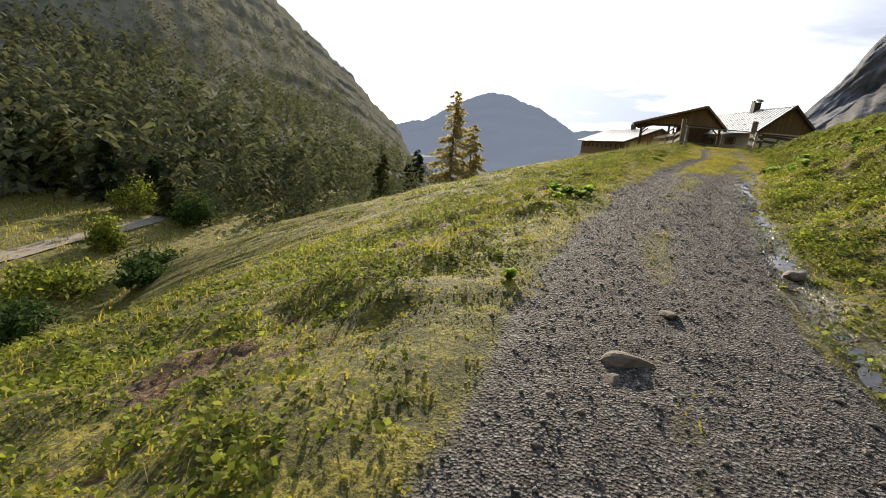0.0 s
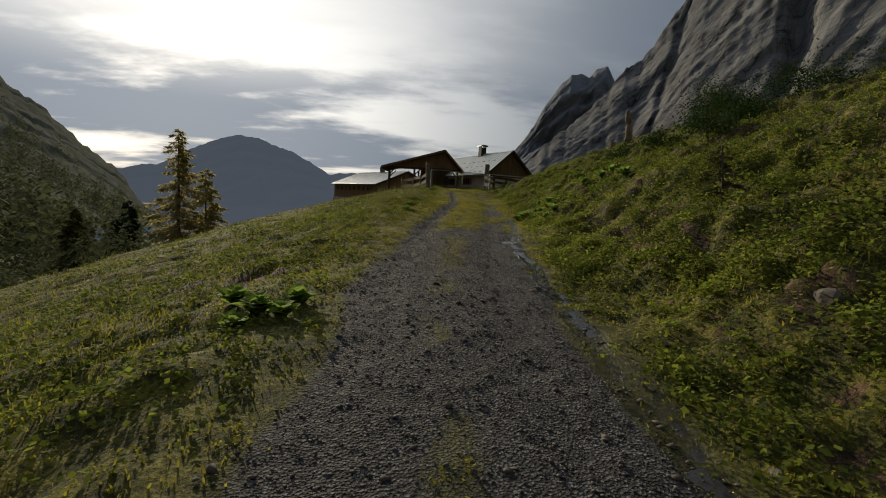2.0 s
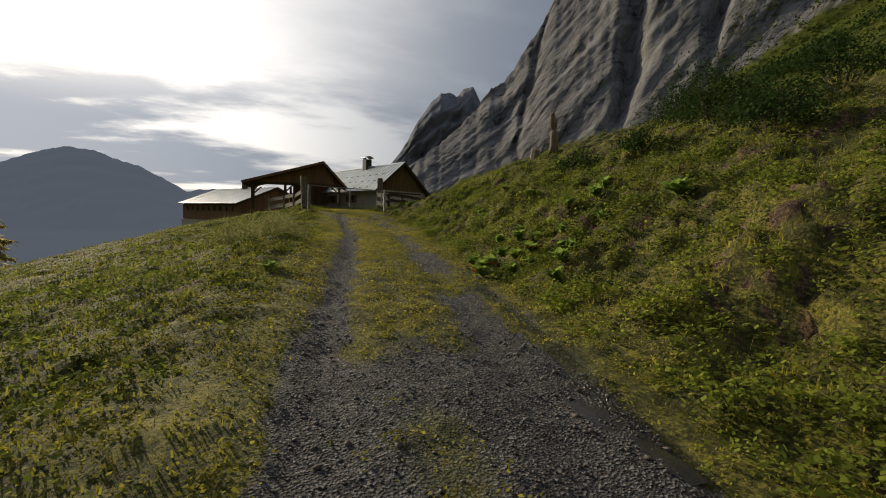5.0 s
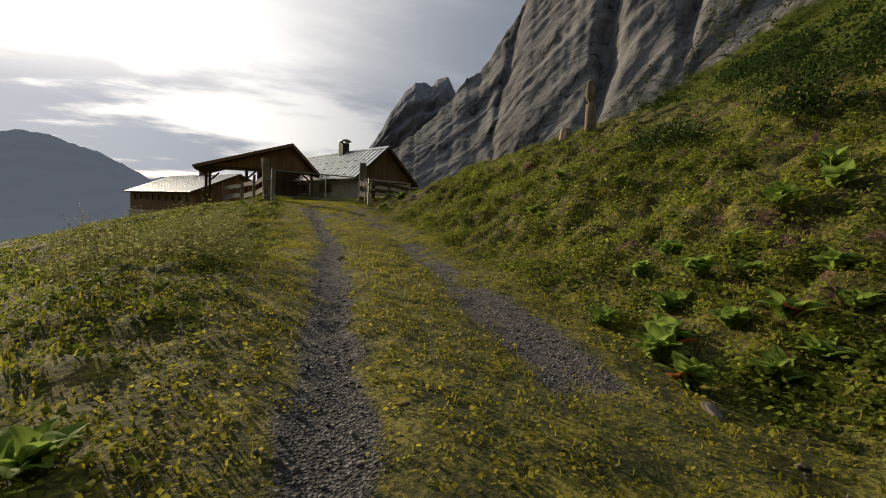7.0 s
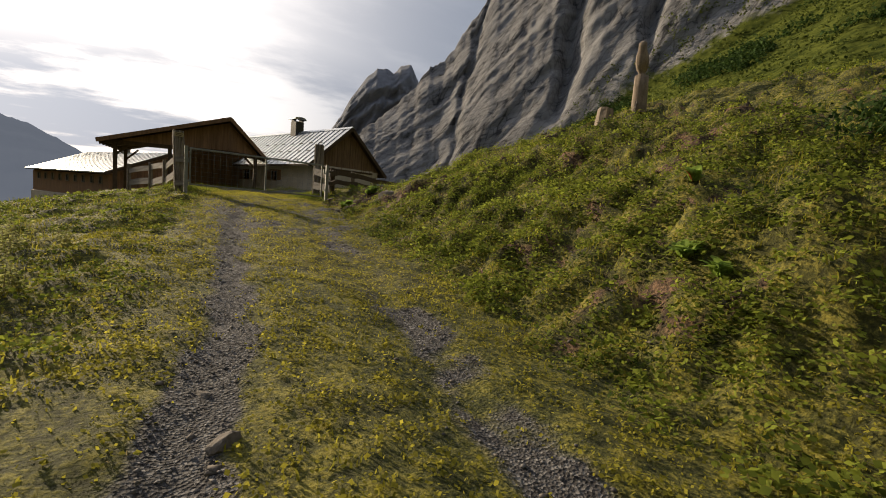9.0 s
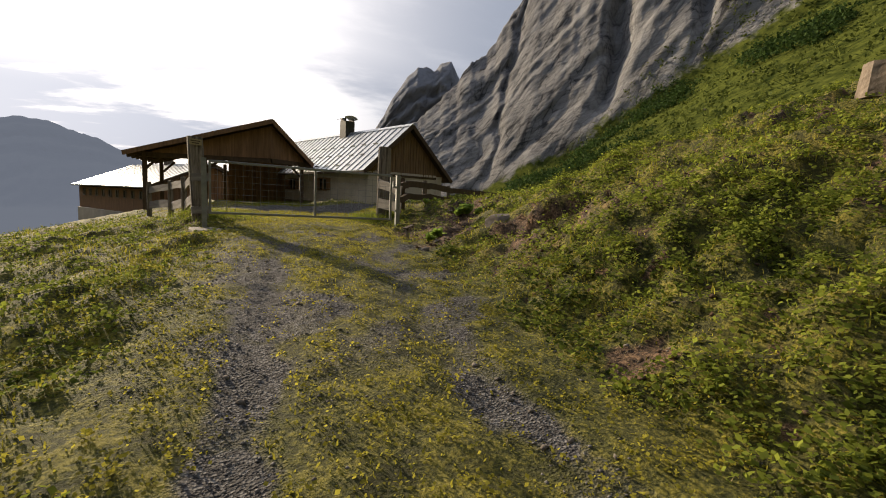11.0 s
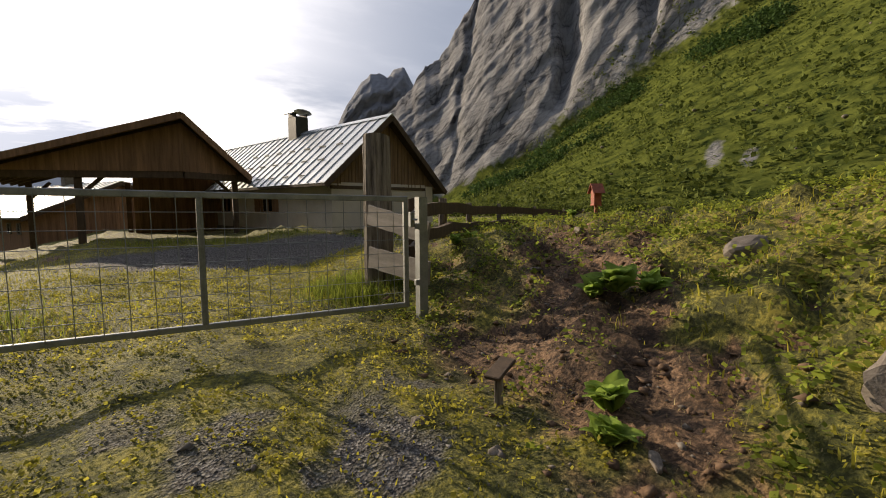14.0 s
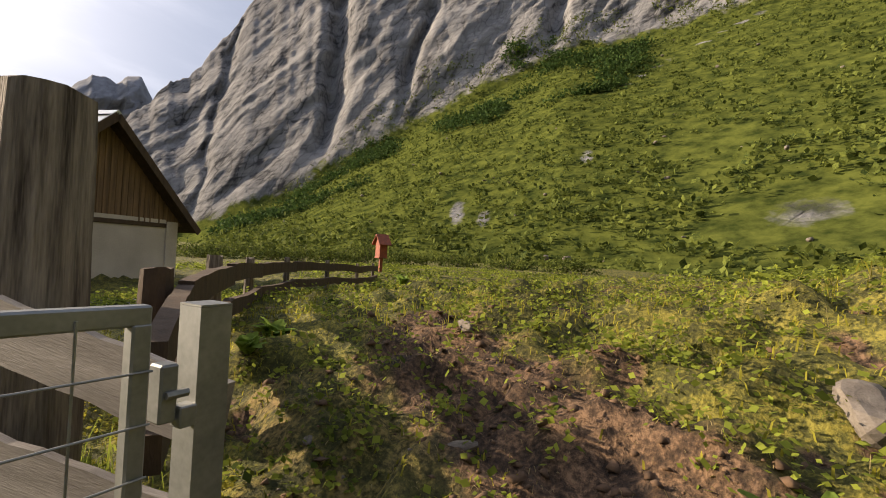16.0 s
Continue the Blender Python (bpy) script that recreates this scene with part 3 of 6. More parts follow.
    br.inputs["To Min"].default_value, br.inputs["To Max"].default_value = 0.12, 0.6
    l.new(r2.outputs[0], br.inputs["Value"]), l.new(br.outputs[0], bp.inputs["Strength"])
    l.new(relief.outputs[0], bp.inputs["Height"]), l.new(bp.outputs[0], b.inputs["Normal"])
    return m


def massif(name, az, foot_r, foot_z, mid_r, mid_el, top_r, top_el, material, label, step=0.35, rough=1.0, bare=(0.0, 1.0), seed=0, rows=(40, 70), gully=0.06, scree=(), couloirs=()):
    """A mountain side round the valley: from its foot over a lower slope up to the crest. Angles in degrees as seen from the origin."""
    a = np.arange(az[0], az[-1] + step, step)
    f = lambda v: np.interp(a, az, v) if hasattr(v, "__len__") else np.full_like(a, v)
    fr, mr, tr, me, te, fz = f(foot_r), f(mid_r), f(top_r), f(mid_el), f(top_el), f(foot_z)
    te = te + rough * (0.55 * fbm(a * 0.55, a * 0, 4, seed) + 0.25 * fbm(a * 2.3, a * 0, 3, seed + 3))
    r, z, bareness = [], [], []
    for i in range(rows[0]):
        s = i / rows[0]
        r.append(fr + (mr - fr) * s)
        z.append(fz + (mr * np.tan(np.radians(me)) - fz) * s ** 1.15)
        bareness.append(np.full_like(a, bare[0]))
    zt = tr * np.tan(np.radians(te))
    zm = mr * np.tan(np.radians(me))
    for i in range(rows[1] + 1):
        s = i / rows[1]
        r.append(mr + (tr - mr) * s)
        z.append(zm + (zt - zm) * s)
        bareness.append(np.full_like(a, bare[0] + (bare[1] - bare[0]) * min(1, 0.25 + s * 6)))
    for s in (0.15, 0.5, 1.0):
        r.append(tr * (1 + 0.4 * s))
        z.append(zt - (zt + 60) * s)
        bareness.append(np.full_like(a, bare[1]))
    r, z, bareness = np.array(r), np.array(z), np.array(bareness)
    A = np.radians(np.broadcast_to(a, r.shape))
    span = np.linspace(0, 1, rows[0] + rows[1] + 1)
    env = np.concatenate([np.sin(np.pi * np.clip(span, 0, 1)) ** 0.5, [0, 0, 0]])[:, None]
    R = float(np.mean(mr))
    ell = R * 0.15
    u, v = A * R / ell, (z + 0.5 * (r - R)) / ell
    rib = 1 - 2 * np.abs(fbm(u - 0.75 * v, v * 0.32 + 0.2 * u, 6, seed + 11, 0.55))
    r = r - env * gully * r * rib * (0.06 + 0.94 * bareness)
    z = z + env * rough * 0.004 * r * fbm(u * 2.2, v * 2.2, 5, seed + 23)
    deg = np.degrees(A)
    high = np.concatenate([np.zeros(rows[0]), np.linspace(0, 1, rows[1] + 1), [1, 1, 1]])[:, None]
    for a0, lean, wa, deep in couloirs:
        r = r + deep * np.exp(-((deg - a0 - lean * (high - 0.5) + 0.5 * fbm(high * 9 + a0, high * 0, 3, 7)) / wa) ** 2) * sstep(0.02, 0.2, high) * sstep(1.0, 0.9, high)
    for a0, r0, wa, wr in scree:
        bareness = np.maximum(bareness, 0.57 * np.exp(-((deg - a0) / wa) ** 2 - ((r - r0) / wr) ** 2))
    ny_, nx_ = r.shape
    vs = np.stack([(r * np.sin(A)).ravel(), (r * np.cos(A)).ravel(), z.ravel()], 1)
    q = (np.arange(ny_ - 1)[:, None] * nx_ + np.arange(nx_ - 1)[None, :]).ravel()
    ob = mesh_np(name, vs, np.stack([q, q + nx_, q + nx_ + 1, q + 1], 1), material)
    at = ob.data.attributes.new("bare", "FLOAT", "POINT")
    at.data.foreach_set("value", bareness.astype(np.float32).ravel())
    tagged(ob, label, "mountain", kind="structure")
    return ob


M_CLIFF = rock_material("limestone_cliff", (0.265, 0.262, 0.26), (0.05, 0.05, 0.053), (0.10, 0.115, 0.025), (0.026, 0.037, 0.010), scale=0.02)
# peak colours are paled and flattened to carry the haze in front of it
M_PEAK = rock_material("haze_paled_peak_rock", (0.25, 0.255, 0.27), (0.15, 0.155, 0.165), (0.15, 0.16, 0.13), (0.10, 0.11, 0.09), scale=0.005)
# wooded slope: valley haze is put into these raised turf and rock tones
M_WOODS = rock_material("hazed_wooded_mountainside", (0.25, 0.25, 0.235), (0.14, 0.145, 0.13), (0.22, 0.215, 0.16), (0.12, 0.12, 0.095), scale=0.012)
M_FAR = rock_material("far_mountain_haze_glow", (0.018, 0.022, 0.028), (0.014, 0.017, 0.022), (0.017, 0.021, 0.026), (0.013, 0.016, 0.02), scale=0.002)
# haze of the distance: an even blue emission laid over near-black rock
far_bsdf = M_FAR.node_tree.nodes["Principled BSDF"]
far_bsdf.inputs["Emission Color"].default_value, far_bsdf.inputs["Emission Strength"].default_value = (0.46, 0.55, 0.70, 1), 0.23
for q in M_FAR.node_tree.nodes:
    if q.type == "BUMP":
        q.inputs["Distance"].default_value = 1.5
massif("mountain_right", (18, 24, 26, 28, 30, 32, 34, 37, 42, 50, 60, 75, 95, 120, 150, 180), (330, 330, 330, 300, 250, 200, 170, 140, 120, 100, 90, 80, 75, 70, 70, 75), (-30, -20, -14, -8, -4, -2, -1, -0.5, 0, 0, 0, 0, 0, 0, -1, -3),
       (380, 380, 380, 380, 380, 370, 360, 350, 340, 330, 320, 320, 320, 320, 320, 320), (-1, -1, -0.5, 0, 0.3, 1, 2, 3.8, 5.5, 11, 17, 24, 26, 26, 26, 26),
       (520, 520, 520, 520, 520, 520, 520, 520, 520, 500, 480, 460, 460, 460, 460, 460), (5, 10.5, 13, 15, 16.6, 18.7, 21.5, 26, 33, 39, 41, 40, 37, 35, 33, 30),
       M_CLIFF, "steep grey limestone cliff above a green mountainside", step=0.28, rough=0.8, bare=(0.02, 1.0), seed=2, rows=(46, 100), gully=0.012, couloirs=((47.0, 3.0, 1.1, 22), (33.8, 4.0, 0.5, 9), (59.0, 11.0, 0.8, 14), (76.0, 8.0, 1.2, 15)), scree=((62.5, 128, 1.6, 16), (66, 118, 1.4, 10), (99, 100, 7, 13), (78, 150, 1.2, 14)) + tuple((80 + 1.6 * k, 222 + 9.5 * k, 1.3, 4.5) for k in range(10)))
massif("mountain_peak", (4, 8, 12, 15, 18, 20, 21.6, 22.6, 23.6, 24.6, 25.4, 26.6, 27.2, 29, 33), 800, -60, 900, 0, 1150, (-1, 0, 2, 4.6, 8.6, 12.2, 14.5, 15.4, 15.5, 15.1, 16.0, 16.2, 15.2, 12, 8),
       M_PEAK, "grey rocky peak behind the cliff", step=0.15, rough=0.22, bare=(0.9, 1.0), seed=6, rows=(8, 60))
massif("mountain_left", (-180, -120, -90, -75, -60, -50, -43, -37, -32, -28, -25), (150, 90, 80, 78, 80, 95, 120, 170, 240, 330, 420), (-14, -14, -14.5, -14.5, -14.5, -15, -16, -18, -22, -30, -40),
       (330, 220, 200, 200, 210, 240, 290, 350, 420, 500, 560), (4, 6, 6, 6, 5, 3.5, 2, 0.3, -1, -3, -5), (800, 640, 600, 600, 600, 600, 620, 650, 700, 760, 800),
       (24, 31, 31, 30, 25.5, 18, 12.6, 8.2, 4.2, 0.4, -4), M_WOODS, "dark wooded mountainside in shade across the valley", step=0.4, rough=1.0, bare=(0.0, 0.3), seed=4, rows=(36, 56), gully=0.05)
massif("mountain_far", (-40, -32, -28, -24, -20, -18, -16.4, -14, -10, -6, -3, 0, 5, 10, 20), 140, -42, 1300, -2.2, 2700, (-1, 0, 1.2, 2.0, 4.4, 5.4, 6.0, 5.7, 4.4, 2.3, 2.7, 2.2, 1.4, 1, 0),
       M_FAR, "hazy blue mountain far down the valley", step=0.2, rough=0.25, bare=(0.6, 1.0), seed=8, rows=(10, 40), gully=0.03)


# ---- hut ----
def thing(name, m, label, category, group="", kind=""):
    ob = new(name)
    ob.empty_display_size = 0.3
    ob.matrix_world = m
    return tagged(ob, label, category, group, kind)


def prism(bm, pts, y0, y1):
    """Outline pts in x, z pushed from y0 to y1."""
    a = [bm.verts.new((x, y0, z)) for x, z in pts]
    b = [bm.verts.new((x, y1, z)) for x, z in pts]
    bm.faces.new(a), bm.faces.new(b[::-1])
    k = len(pts)
    for i in range(k):
        bm.faces.new((a[i], b[i], b[(i + 1) % k], a[(i + 1) % k]))
    bmesh.ops.recalc_face_normals(bm, faces=bm.faces)


def slab(bm, a, b, c, d, t):
    """A four-cornered sheet a b c d, t thick downwards."""
    top = [bm.verts.new(p) for p in (a, b, c, d)]
    low = [bm.verts.new((p[0], p[1], p[2] - t)) for p in (a, b, c, d)]
    bm.faces.new(top), bm.faces.new(low[::-1])
    for i in range(4):
        bm.faces.new((top[i], low[i], low[(i + 1) % 4], top[(i + 1) % 4]))
    bmesh.ops.recalc_face_normals(bm, faces=bm.faces)


def lerp3(a, b, t):
    return tuple(p + (q - p) * t for p, q in zip(a, b))


HUT = pose(5.107, 11.495, 0, 0, 0, 16)
RIDGE, EAVE_L, EAVE_R, HL = 4.53, 1.98, 1.80, 15.0
hut = thing("alpine_hut", HUT, "low plastered alpine hut with boarded gable and metal roof", "house")


def build_hut():
    p = (RIDGE - EAVE_L) / 2.9
    # walls with the window openings left between blocks
    wall_top = 1.95
    bm = bmesh.new()
    for y0, y1, z0, z1 in ((0.4, 4.6, -0.6, wall_top), (4.6, 5.6, -0.6, 0.95), (4.6, 5.6, 1.62, wall_top), (5.6, 8.6, -0.6, wall_top), (8.6, 9.6, -0.6, 0.95), (8.6, 9.6, 1.62, wall_top), (9.6, HL - 0.3, -0.6, wall_top)):
        box(bm, 0.4, y1 - y0, z1 - z0, pose(-2.25, (y0 + y1) / 2, (z0 + z1) / 2))
    part("wall", bm, M_PLASTER, hut)
    bm = bmesh.new()
    box(bm, 0.4, HL - 0.7, wall_top + 0.6, pose(2.25, HL / 2, (wall_top - 0.6) / 2))
    part("wall", bm, M_PLASTER, hut)
    for y in (0.6, HL - 0.5):
        bm = bmesh.new()
        box(bm, 4.1, 0.4, 2.0 + 0.6, pose(0, y, 0.7))
        part("wall", bm, M_PLASTER, hut)
    bm = bmesh.new()
    box(bm, 0.06, HL - 0.9, 0.5, pose(-2.47, HL / 2, 0.05), 0.01)
    part("plinth", bm, M_CONCRETE, hut)
    # gable boards, one by one, with cover strips
    bm0 = bmesh.new()
    prism(bm0, ((-2.45, 1.98), (2.45, 1.98), (0, RIDGE - 0.16)), 0.47, 0.75)
    part("gable_backing", bm0, M_DARKWOOD, hut)
    x = -2.5
    rng = random.Random(3)
    while x < 2.48:
        w = 0.165 + rng.uniform(-0.02, 0.02)
        zt0, zt1 = RIDGE - 0.17 - p * abs(x), RIDGE - 0.17 - p * abs(x + w)
        zb = 1.86 + rng.uniform(-0.02, 0.02)
        bm = bmesh.new()
        if min(zt0, zt1) > zb + 0.02:
            y = 0.42 + rng.uniform(0, 0.012)
            prism(bm, ((x, zb), (x + w - 0.008, zb), (x + w - 0.008, zt1), (x, zt0)), y, y + 0.03)
            part("board", bm, M_BOARD, hut)
            bm = bmesh.new()
            prism(bm, ((x + w - 0.03, zb), (x + w + 0.018, zb), (x + w + 0.018, zt1 - 0.01), (x + w - 0.03, zt1)), y - 0.022, y - 0.001)
            part("cover_strip", bm, M_BOARD, hut)
        else:
            bm.free()
        x += w
    bm = bmesh.new()
    box(bm, 4.95, 0.09, 0.12, pose(0, 0.41, 1.83), 0.01)
    part("gable_beam", bm, M_DARKWOOD, hut)
    # roof: decks, metal sheets between standing seams, barge boards
    for s, ez, name in ((-1, EAVE_L, "roof_left"), (1, EAVE_R, "roof_right")):
        bm = bmesh.new()
        slab(bm, (0, 0.04, RIDGE - 0.03), (s * 2.88, 0.04, ez - 0.03), (s * 2.88, HL, ez - 0.03), (0, HL, RIDGE - 0.03), 0.11)
        part("roof_deck", bm, M_DARKWOOD, hut)
        n = 26
        for i in range(n):
            y0, y1 = HL * i / n, HL * (i + 1) / n
            bm = bmesh.new()
            slab(bm, (0, y0, RIDGE), (s * 2.93, y0, ez - 0.02), (s * 2.93, y1 - 0.01, ez - 0.02), (0, y1 - 0.01, RIDGE), 0.02)
            part("roof_sheet", bm, M_ROOF, hut)
            bm = bmesh.new()
            beam(bm, (0, y0 + 0.012, RIDGE + 0.02), (s * 2.93, y0 + 0.012, ez), 0.022, 0.045, 0)
            part("seam", bm, M_ROOF, hut)
        bm = bmesh.new()
        beam(bm, (0, 0.0, RIDGE - 0.10), (s * 2.93, 0.0, ez - 0.12), 0.035, 0.2, 0.004)
        part("barge_board", bm, M_DARKWOOD, hut)
        bm = bmesh.new()
        beam(bm, (s * 2.9, 0.0, ez - 0.08), (s * 2.9, HL, ez - 0.08), 0.05, 0.1, 0.004)
        part("fascia", bm, M_DARKWOOD, hut)
    bm = bmesh.new()
    for s, ez in ((-1, EAVE_L), (1, EAVE_R)):
        beam(bm, (0, HL / 2, RIDGE + 0.045), (s * 0.16, HL / 2, RIDGE + 0.045 - 0.14), HL, 0.012, 0)
    part("ridge_cap", bm, M_ROOF, hut)
    # snow stops in three broken rows
    for k in range(30):
        row = k % 3
        t = (0.42, 0.66, 0.9)[row]
        y = 1.6 + (k // 3) * 1.15 + row * 0.2
        if row == 0 and k > 18:
            continue
        bm = bmesh.new()
        q = lerp3((0, y, RIDGE), (-2.93, y, EAVE_L), t)
        box(bm, 0.03, 0.42, 0.05, pose(q[0], q[1], q[2] + 0.04), 0.004)
        part("snow_stop", bm, M_DARKMETAL, hut)
    # chimney
    q = bmesh.new()
    box(q, 0.62, 0.72, 1.1, pose(-0.05, 6.55, RIDGE + 0.18), 0.015)
    stack = part("chimney", q, M_DARKMETAL, hut, "dark sheet-clad chimney")
    for sx in (-0.28, 0.28):
        q = bmesh.new()
        box(q, 0.05, 0.6, 0.16, pose(-0.05 + sx, 6.55, RIDGE + 0.81), 0.005)
        part("cap_leg", q, M_DARKMETAL, stack)
    q = bmesh.new()
    k = 8
    arc = [(math.cos(math.pi * i / k) * 0.46 - 0.05, math.sin(math.pi * i / k) * 0.18 + RIDGE + 0.87) for i in range(k + 1)]
    prism(q, arc + [(x * 0.95 - 0.003, z - 0.03) for x, z in arc[::-1]], 6.1, 7.0)
    part("cap", q, M_ROOF, stack, "curved metal chimney cap")
    # windows with shutters
    for y in (5.1, 9.1):
        q = bmesh.new()
        for dy, dz, sy, sz in ((0, 0.335, 1.04, 0.06), (0, -0.335, 1.04, 0.06), (0.5, 0, 0.06, 0.67), (-0.5, 0, 0.06, 0.67), (0, 0, 0.04, 0.62)):
            box(q, 0.09, sy, sz, pose(-2.42, y + dy, 1.285 + dz), 0.004)
        w = part("window", q, M_BARNWOOD, hut, "small wooden window frame")
        q = bmesh.new()
        box(q, 0.012, 0.94, 0.6, pose(-2.36, y, 1.285))
        part("pane", q, M_GLASS, w)
        for s in (-1, 1):
            q = bmesh.new()
            box(q, 0.035, 0.46, 0.66, pose(-2.475, y + s * 0.78, 1.285), 0.004)
            for dz in (-0.2, 0.2):
                box(q, 0.02, 0.42, 0.06, pose(-2.5, y + s * 0.78, 1.285 + dz), 0.003)
            part("shutter", q, M_BARNWOOD, w, "pale wooden shutter")
    q = bmesh.new()
    box(q, 0.05, 0.95, 1.75, pose(-2.46, 12.2, 0.95), 0.01)
    for i in range(5):
        box(q, 0.02, 0.17, 1.65, pose(-2.495, 11.84 + i * 0.18, 0.95), 0.004)
    part("door", q, M_BARNWOOD, hut, "brown boarded door")


build_hut()

# ---- open shed ----
A, B, C = (-1.66, 12.9, 4.22), (-8.04, 14.8, 2.33), (0.67, 14.8, 2.33)
BACK = Vector((0.75, 7.2, 0))
shed = thing("open_shed", pose(-3.5, 16, 0.0), "open timber shed with boarded gable and low roof", "shed")
SH = Matrix.Translation((3.5, -16, 0.0))


def build_shed():
    def add(name, bm, mat, label=""):
        bm.transform(SH)
        return part(name, bm, mat, shed, label)
    back = tuple(BACK)
    off = lambda p, q, dz=0: (p[0] + q[0], p[1] + q[1], p[2] + q[2] + dz)
    for e in (B, C):
        bm = bmesh.new()
        slab(bm, A, e, off(e, back), off(A, back), 0.05)
        add("roof_covering", bm, M_SHINGLE)
        bm = bmesh.new()
        q = (0.03, 0.16, -0.055)
        slab(bm, off(A, q), off(e, q), off(off(e, back), (0, -0.1, -0.055)), off(off(A, back), (0, -0.1, -0.055)), 0.06)
        add("roof_boarding", bm, M_BARNWOOD)
        bm = bmesh.new()
        beam(bm, off(A, (0, 0.02, -0.1)), off(e, (0, 0.02, -0.1)), 0.04, 0.22, 0.005)
        add("barge_board", bm, M_BARNWOOD)
        for k in range(1, 9):
            bm = bmesh.new()
            o = Vector(back) * (k / 9)
            beam(bm, off(A, o, -0.19), off(e, o, -0.19), 0.1, 0.14, 0.006)
            add("rafter", bm, M_DARKWOOD)
    # metal strip along the low eave
    bm = bmesh.new()
    q0, q1 = lerp3(B, A, 0.0), lerp3(B, A, 0.42)
    slab(bm, off(q0, (0, 0, 0.02)), off(q1, (0, 0, 0.02)), off(off(q1, back), (0, 0, 0.02)), off(off(q0, back), (0, 0, 0.02)), 0.015)
    add("roof_sheet", bm, M_ROOF, "pale metal strip along the eave")
    # gable boards on both halves, one by one
    beam_z = 2.46
    rng = random.Random(5)
    for e, f0 in ((B, 0.96), (C, 0.96)):
        n = int(math.dist(A[:2], e[:2]) * f0 / 0.19)
        for i in range(n):
            t0, t1 = f0 * i / n, f0 * (i + 1.02) / n
            p0, p1 = lerp3(A, e, t0), lerp3(A, e, t1)
            if min(p0[2], p1[2]) - 0.27 < beam_z - 0.06:
                continue
            bm = bmesh.new()
            o = 0.02 * (i % 2) + rng.uniform(0, 0.008)
            vs = [bm.verts.new(v) for v in ((p0[0], p0[1] + 0.5 + o, beam_z - 0.1), (p1[0], p1[1] + 0.5 + o, beam_z - 0.1), (p1[0], p1[1] + 0.5 + o, p1[2] - 0.27), (p0[0], p0[1] + 0.5 + o, p0[2] - 0.27),
                                            (p0[0], p0[1] + 0.53 + o, beam_z - 0.1), (p1[0], p1[1] + 0.53 + o, beam_z - 0.1), (p1[0], p1[1] + 0.53 + o, p1[2] - 0.27), (p0[0], p0[1] + 0.53 + o, p0[2] - 0.27))]
            for f in ((0, 1, 2, 3), (7, 6, 5, 4), (0, 4, 5, 1), (1, 5, 6, 2), (2, 6, 7, 3), (3, 7, 4, 0)):
                bm.faces.new([vs[k] for k in f])
            bmesh.ops.recalc_face_normals(bm, faces=bm.faces)
            add("board", bm, M_BARNWOOD)
        bm = bmesh.new()
        p0, p1 = lerp3(A, e, 0.0), lerp3(A, e, 0.93)
        beam(bm, (p0[0], p0[1] + 0.64, beam_z - 0.2), (p1[0], p1[1] + 0.64, beam_z - 0.2), 0.18, 0.24, 0.012)
        add("tie_beam", bm, M_DARKWOOD)
    # boarded back wall behind the right half
    for i in range(20):
        x = -3.3 + i * 0.2
        y = 20.6 + 0.032 * (i % 2)
        bm = bmesh.new()
        box(bm, 0.215, 0.03, 2.75, pose(x, y, 1.35), 0.004)
        add("back_board", bm, M_BARNWOOD)
    # posts with braces
    for x, y in ((-7.2, 15.2), (-4.6, 14.5), (0.1, 15.2), (-7.0, 20.9), (-3.6, 20.9), (0.7, 21.2)):
        z0 = gz(x, y) - 0.15
        zt = min(2.5, 2.3 + 0.0 * x)
        bm = bmesh.new()
        box(bm, 0.2, 0.2, zt - z0, pose(x, y, (z0 + zt) / 2), 0.015)
        add("post", bm, M_DARKWOOD)
        bm = bmesh.new()
        s = 1 if x < -3 else -1
        beam(bm, (x, y, zt - 0.75), (x + s * 0.7, y, zt - 0.05), 0.11, 0.12, 0.01)
        add("brace", bm, M_DARKWOOD)


build_shed()

# ---- barn ----
BA = math.degrees(math.atan2(0.455, 0.89))
barn = thing("barn", pose(-8.6, 27.0, 0.0, 0, 0, BA), "long low brown wooden barn with a pale metal roof", "barn")


